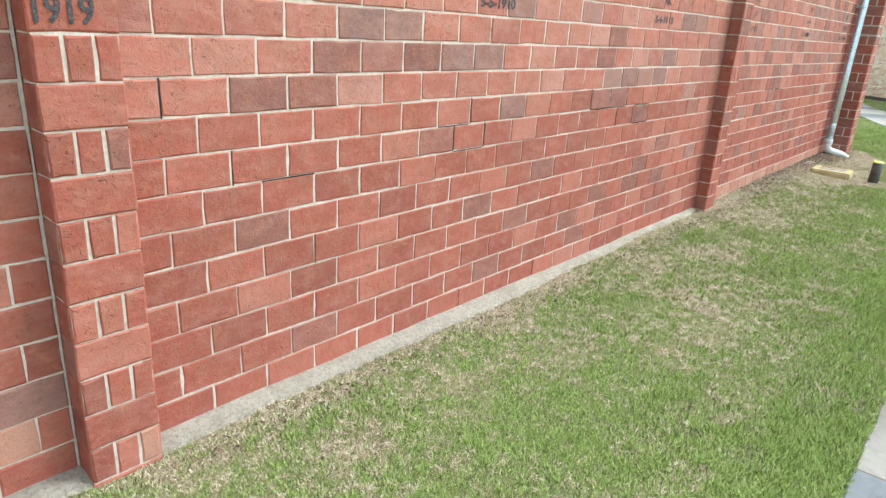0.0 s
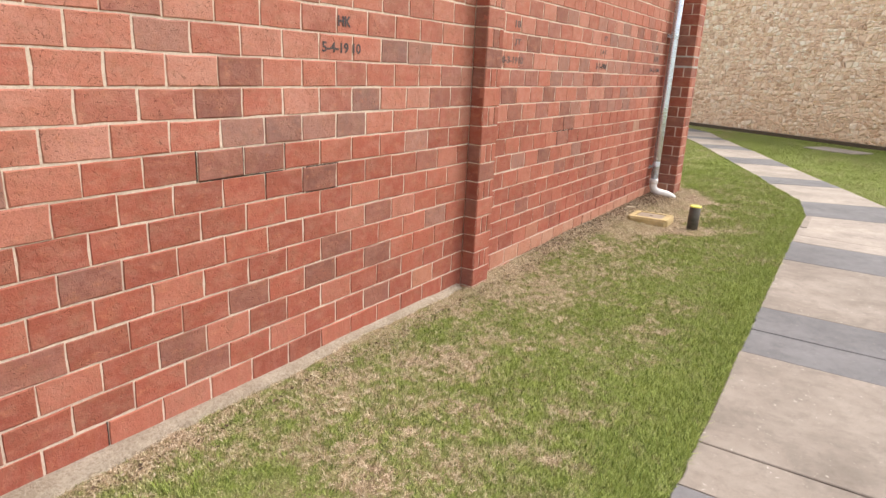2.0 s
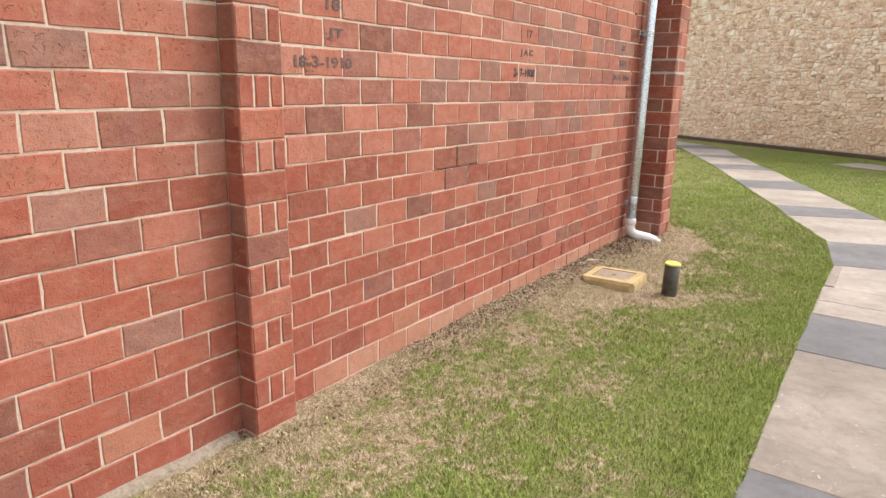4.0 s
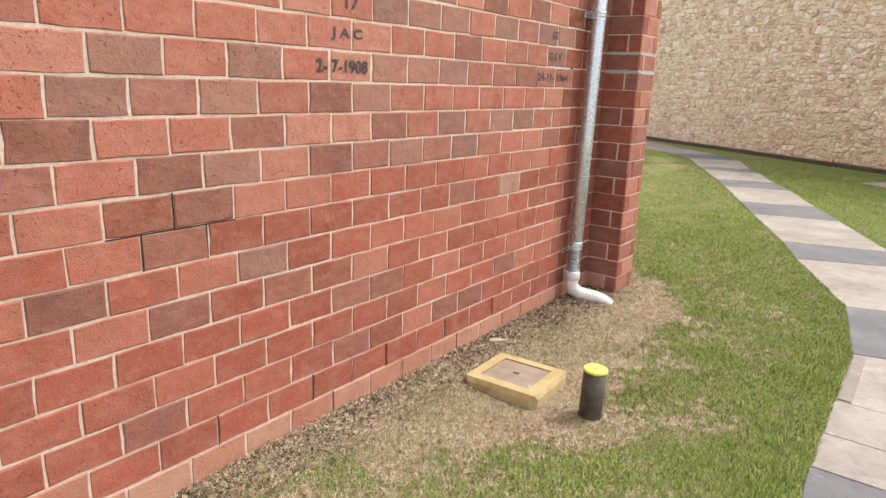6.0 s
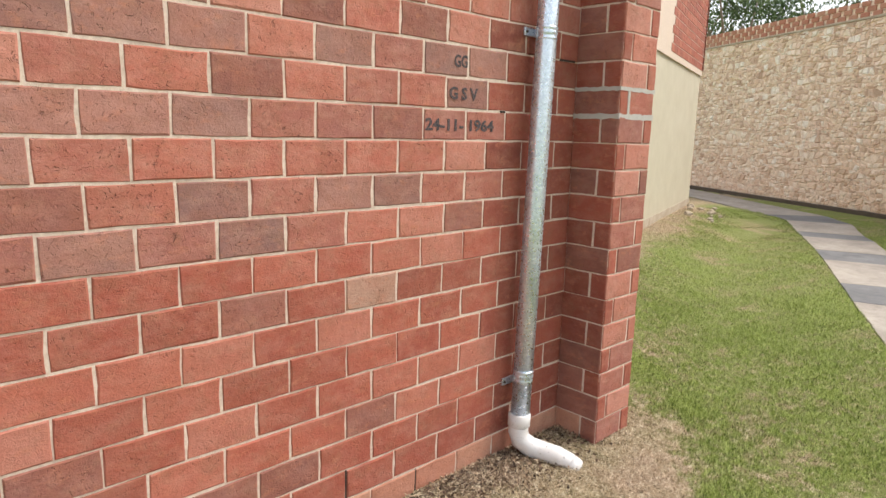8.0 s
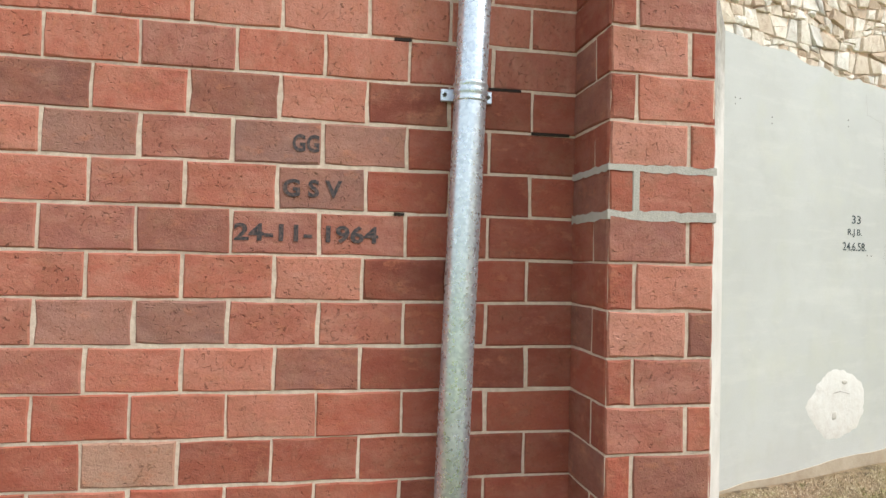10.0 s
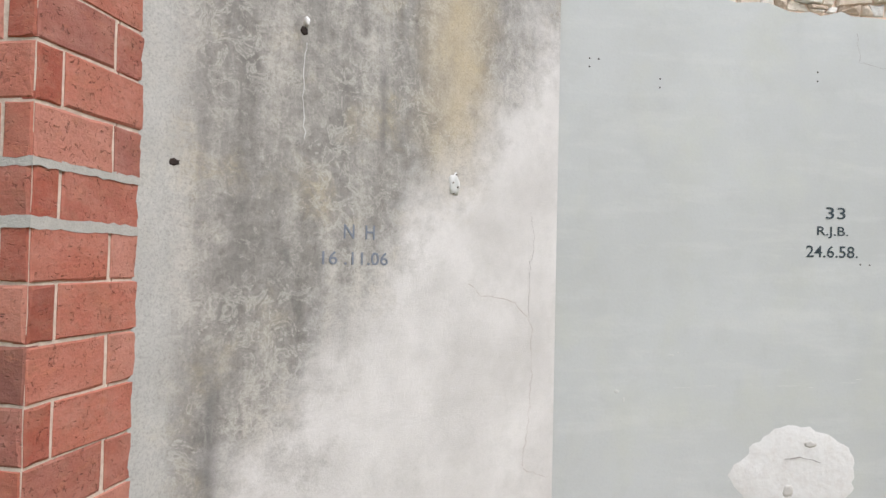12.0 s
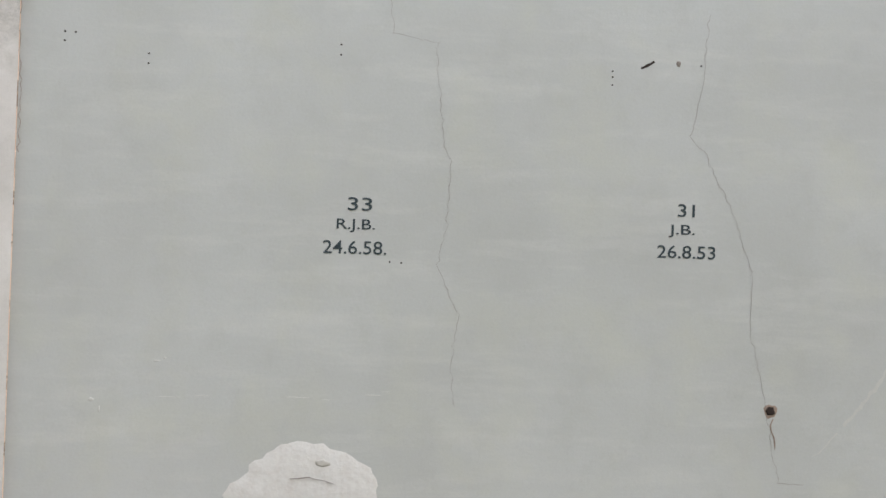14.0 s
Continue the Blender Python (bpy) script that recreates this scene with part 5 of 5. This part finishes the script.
# ---- downpipe ----
def downpipe():
    pipe = tagged(new("downpipe"), "galvanised round downpipe with white plastic shoe", "downpipe")
    x, lean = 0.072, 0.045
    at = lambda z: (x, 10.522 + lean * (z - 0.3) / 1.6, z)
    part("shaft", mesh_bm("shaft", tube([at(0.22), at(1.2), at(2.02), at(3.3)], [0.046] * 4, 28), mat_galv, True), pipe)
    for z in (0.46, 2.02):
        rings = []
        for dz, rr in ((-0.03, 0.0465), (-0.026, 0.049), (-0.02, 0.0465), (-0.008, 0.0465), (-0.002, 0.0495), (0.006, 0.0465), (0.014, 0.0465), (0.02, 0.0495), (0.026, 0.0465)):
            rings.append((dz, rr))
        part("collar", mesh_bm("collar", tube([at(z + d) for d, _ in rings], [rr for _, rr in rings], 28), mat_galv, True), pipe, label="ribbed galvanised collar")
    for z in (0.42, 2.025):
        b = part("bracket", mesh_bm("bracket", box(0.001, 0.012, at(z)[1] - 0.074, at(z)[1] + 0.078, z - 0.018, z + 0.018, 0.002), mat_galv), pipe, label="galvanised wall bracket")
        for s in (-0.063, 0.066):
            part("bolt", mesh_bm("bolt", tube([(0.012, at(z)[1] + s, z), (0.019, at(z)[1] + s, z)], [0.006, 0.006], 6), mat_black), b)
    bend = [(x, 10.514, 0.265), (x, 10.513, 0.175), (x + 0.012, 10.52, 0.135), (x + 0.05, 10.545, 0.103), (x + 0.11, 10.585, 0.087), (x + 0.16, 10.615, 0.075), (x + 0.2, 10.645, 0.053), (x + 0.235, 10.67, 0.02)]
    part("shoe", mesh_bm("shoe", tube(bend, [0.049, 0.048, 0.048, 0.048, 0.047, 0.047, 0.046, 0.046], 24), mat_pvc, True), pipe, label="white scuffed plastic bend")
    part("socket", mesh_bm("socket", tube([(x, 10.514, 0.205), (x, 10.514, 0.21), (x, 10.515, 0.265), (x, 10.515, 0.27)], [0.049, 0.054, 0.054, 0.049], 24), mat_pvc, True), pipe, label="white plastic socket")
    part("spout_ring", mesh_bm("spout_ring", tube([bend[-2], bend[-1]], [0.0475, 0.049], 24), mat_pvc, True), pipe)
    return pipe


downpipe()


def inspection_box():
    """A concrete surround, its edges worn, with a lid let into it."""
    thing = tagged(new("inspection_box"), "yellow-ochre painted concrete pit surround with grey lid", "pit cover")
    z = float(height(0.5, 9.1)) - 0.03
    thing.matrix_basis = pose(0.452, 9.12, z, -1.2, 0.0, 3)
    bm = bmesh.new()
    rings = []
    r = random.Random(6)
    for half, zz in ((0.216, -0.06), (0.212, 0.07), (0.2, 0.095), (0.142, 0.097), (0.140, 0.082)):
        ring = []
        cut = 0.035 if half > 0.2 else 0.004
        for sx, sy in ((-1, -1), (1, -1), (1, 1), (-1, 1)):
            for (ax, ay) in (((half - cut) * sx, half * sy), (half * sx, (half - cut) * sy))[:: (1 if sx * sy < 0 else -1)]:
                ring.append(bm.verts.new((ax + r.uniform(-0.003, 0.003), ay * 0.97 + r.uniform(-0.003, 0.003), zz)))
        rings.append(ring)
    for p, q in zip(rings, rings[1:]):
        for k in range(8):
            bm.faces.new((p[k], p[(k + 1) % 8], q[(k + 1) % 8], q[k]))
    bmesh.ops.bevel(bm, geom=[e for e in bm.edges if len(e.link_faces) == 2 and e.calc_face_angle() > 0.5], offset=0.006, segments=2, affect="EDGES")
    part("surround", mesh_bm("surround", bm, mat_ochre), thing)
    lid = part("lid", mesh_bm("lid", box(-0.136, 0.136, -0.131, 0.131, 0.05, 0.092, 0.003), mat_lid), thing, label="grey-brown concrete lid with white paint spots")
    part("gap", mesh_bm("gap", box(-0.143, 0.143, -0.138, 0.138, 0.04, 0.084), mat_crack), thing, label="dark gap round the lid")
    part("lifting_slot", mesh_bm("lifting_slot", box(-0.016, 0.016, -0.007, 0.007, 0.0915, 0.0935, 0.0005), mat_crack), lid, label="dark lifting slot")
    return thing


inspection_box()


def marker():
    thing = tagged(new("marker_post"), "short black pipe post with bright yellow cap", "marker post")
    thing.matrix_basis = pose(0.9, 9.08, float(height(0.9, 9.08)) - 0.02, 0, 1.5, 0)
    part("pipe", mesh_bm("pipe", tube([(0, 0, -0.05), (0, 0, 0.12), (0, 0, 0.262)], [0.056, 0.056, 0.0555], 28), mat_black, True), thing)
    cap = part("cap", mesh_bm("cap", tube([(0, 0, 0.262), (0, 0, 0.272), (0, 0, 0.275)], [0.0575, 0.0575, 0.054], 28), mat_yellow), thing, label="bright yellow cap")
    part("dimple", mesh_bm("dimple", tube([(0, 0, 0.2752), (0, 0, 0.2762)], [0.011, 0.009], 10), mat_ochre), cap)
    return thing


marker()


def litter():
    """Dead leaves, twigs and dust along the foot of the wall."""
    r = random.Random(31)
    pieces = Pieces()
    for k in range(9000):
        if k > 5200:
            y = r.gauss(10.35, 0.4)
            x = 0.02 + abs(r.gauss(0, 0.16))
        elif r.random() < 0.75:
            y = r.uniform(7.0, 11.0)
            x = abs(r.gauss(0, 0.13)) + 0.015
        else:
            y = r.uniform(0.6, 7.0)
            x = 0.15 + abs(r.gauss(0, 0.07))
        if abs(x - 0.45) < 0.24 and abs(y - 9.12) < 0.24:
            continue
        z = float(height(x, y)) + r.uniform(0.004, 0.02)
        s = r.uniform(0.005, 0.015)
        m = pose(x, y, z, r.uniform(-50, 50), r.uniform(-50, 50), r.uniform(0, 360))
        w = s * r.choice((0.12, 0.2, 0.5))
        pieces.add([(-s, 0, 0), (0, -w, 0.002), (s, 0, 0), (0, w, 0.002)], [(0, 1, 2, 3)], m)
    for k in range(260):
        y, x = r.gauss(9.2, 0.75), 0.03 + abs(r.gauss(0, 0.13))
        if abs(x - 0.45) < 0.26 and abs(y - 9.12) < 0.26 or y > 10.85:
            continue
        s, w = r.uniform(0.02, 0.065), r.uniform(0.0012, 0.003)
        m = pose(x, y, float(height(x, y)) + r.uniform(0.006, 0.022), r.uniform(-9, 9), r.uniform(-9, 9), r.uniform(0, 360))
        pieces.add([(-s, -w, 0), (s, -w * 0.5, 0.003), (s, w * 0.5, 0.003), (-s, w, 0), (0, 0, w * 1.6)], [(0, 1, 4), (1, 2, 4), (2, 3, 4), (3, 0, 4)], m)
    return tagged(new("leaf_litter", pieces.mesh("leaf_litter", mat_litter)), "dry brown leaf litter at the wall foot", "leaf litter", kind="stuff")


litter()


def chunk(name, p, size, seed, material, label, category, group=""):
    """A broken lump of stone or bark."""
    r = random.Random(seed)
    bm = bmesh.new()
    bmesh.ops.create_icosphere(bm, subdivisions=2, radius=1.0)
    for v in bm.verts:
        k = 0.75 + 0.45 * noise.noise(v.co * 1.4 + Vector((seed, 0, 0)))
        v.co = Vector((v.co.x * size[0], v.co.y * size[1], v.co.z * size[2])) * k
    ob = new(name, mesh_bm(name, bm, material))
    ob.matrix_basis = pose(p[0], p[1], p[2], 0, 0, r.uniform(0, 180))
    return tagged(ob, label, category, group)


chunk("wood_chip", (0.12, 9.45, float(height(0.12, 9.45)) + 0.012), (0.09, 0.016, 0.016), 4, mat_litter, "split piece of pale dead wood by the wall", "wood")
for k in range(16):
    r = random.Random(200 + k)
    uu, dd = r.uniform(6.6, 8.9), r.uniform(0.12, 0.7)
    q = FRAME_L @ Vector((uu, -dd, 0))
    s = r.uniform(0.04, 0.1)
    chunk("fallen_stone", (q.x, q.y, float(height(q.x, q.y)) + s * 0.3), (s, s * 0.7, s * 0.5), 300 + k, mat_plinth, "fallen tan rubble stone on the grass", "stone", "stones fallen at the wall foot")
slab_q = STONE_P + STONE_D * -1.9 + STONE_OUT * 1.66
pale = tagged(new("paving_slab", mesh_bm("paving_slab", box(-0.62, 0.62, -0.42, 0.42, -0.05, 0.03, 0.01), mat_slab)), "flat pale concrete slab in the grass by the stone wall", "slab")
pale.matrix_basis = local(STONE_D, STONE_OUT, slab_q)
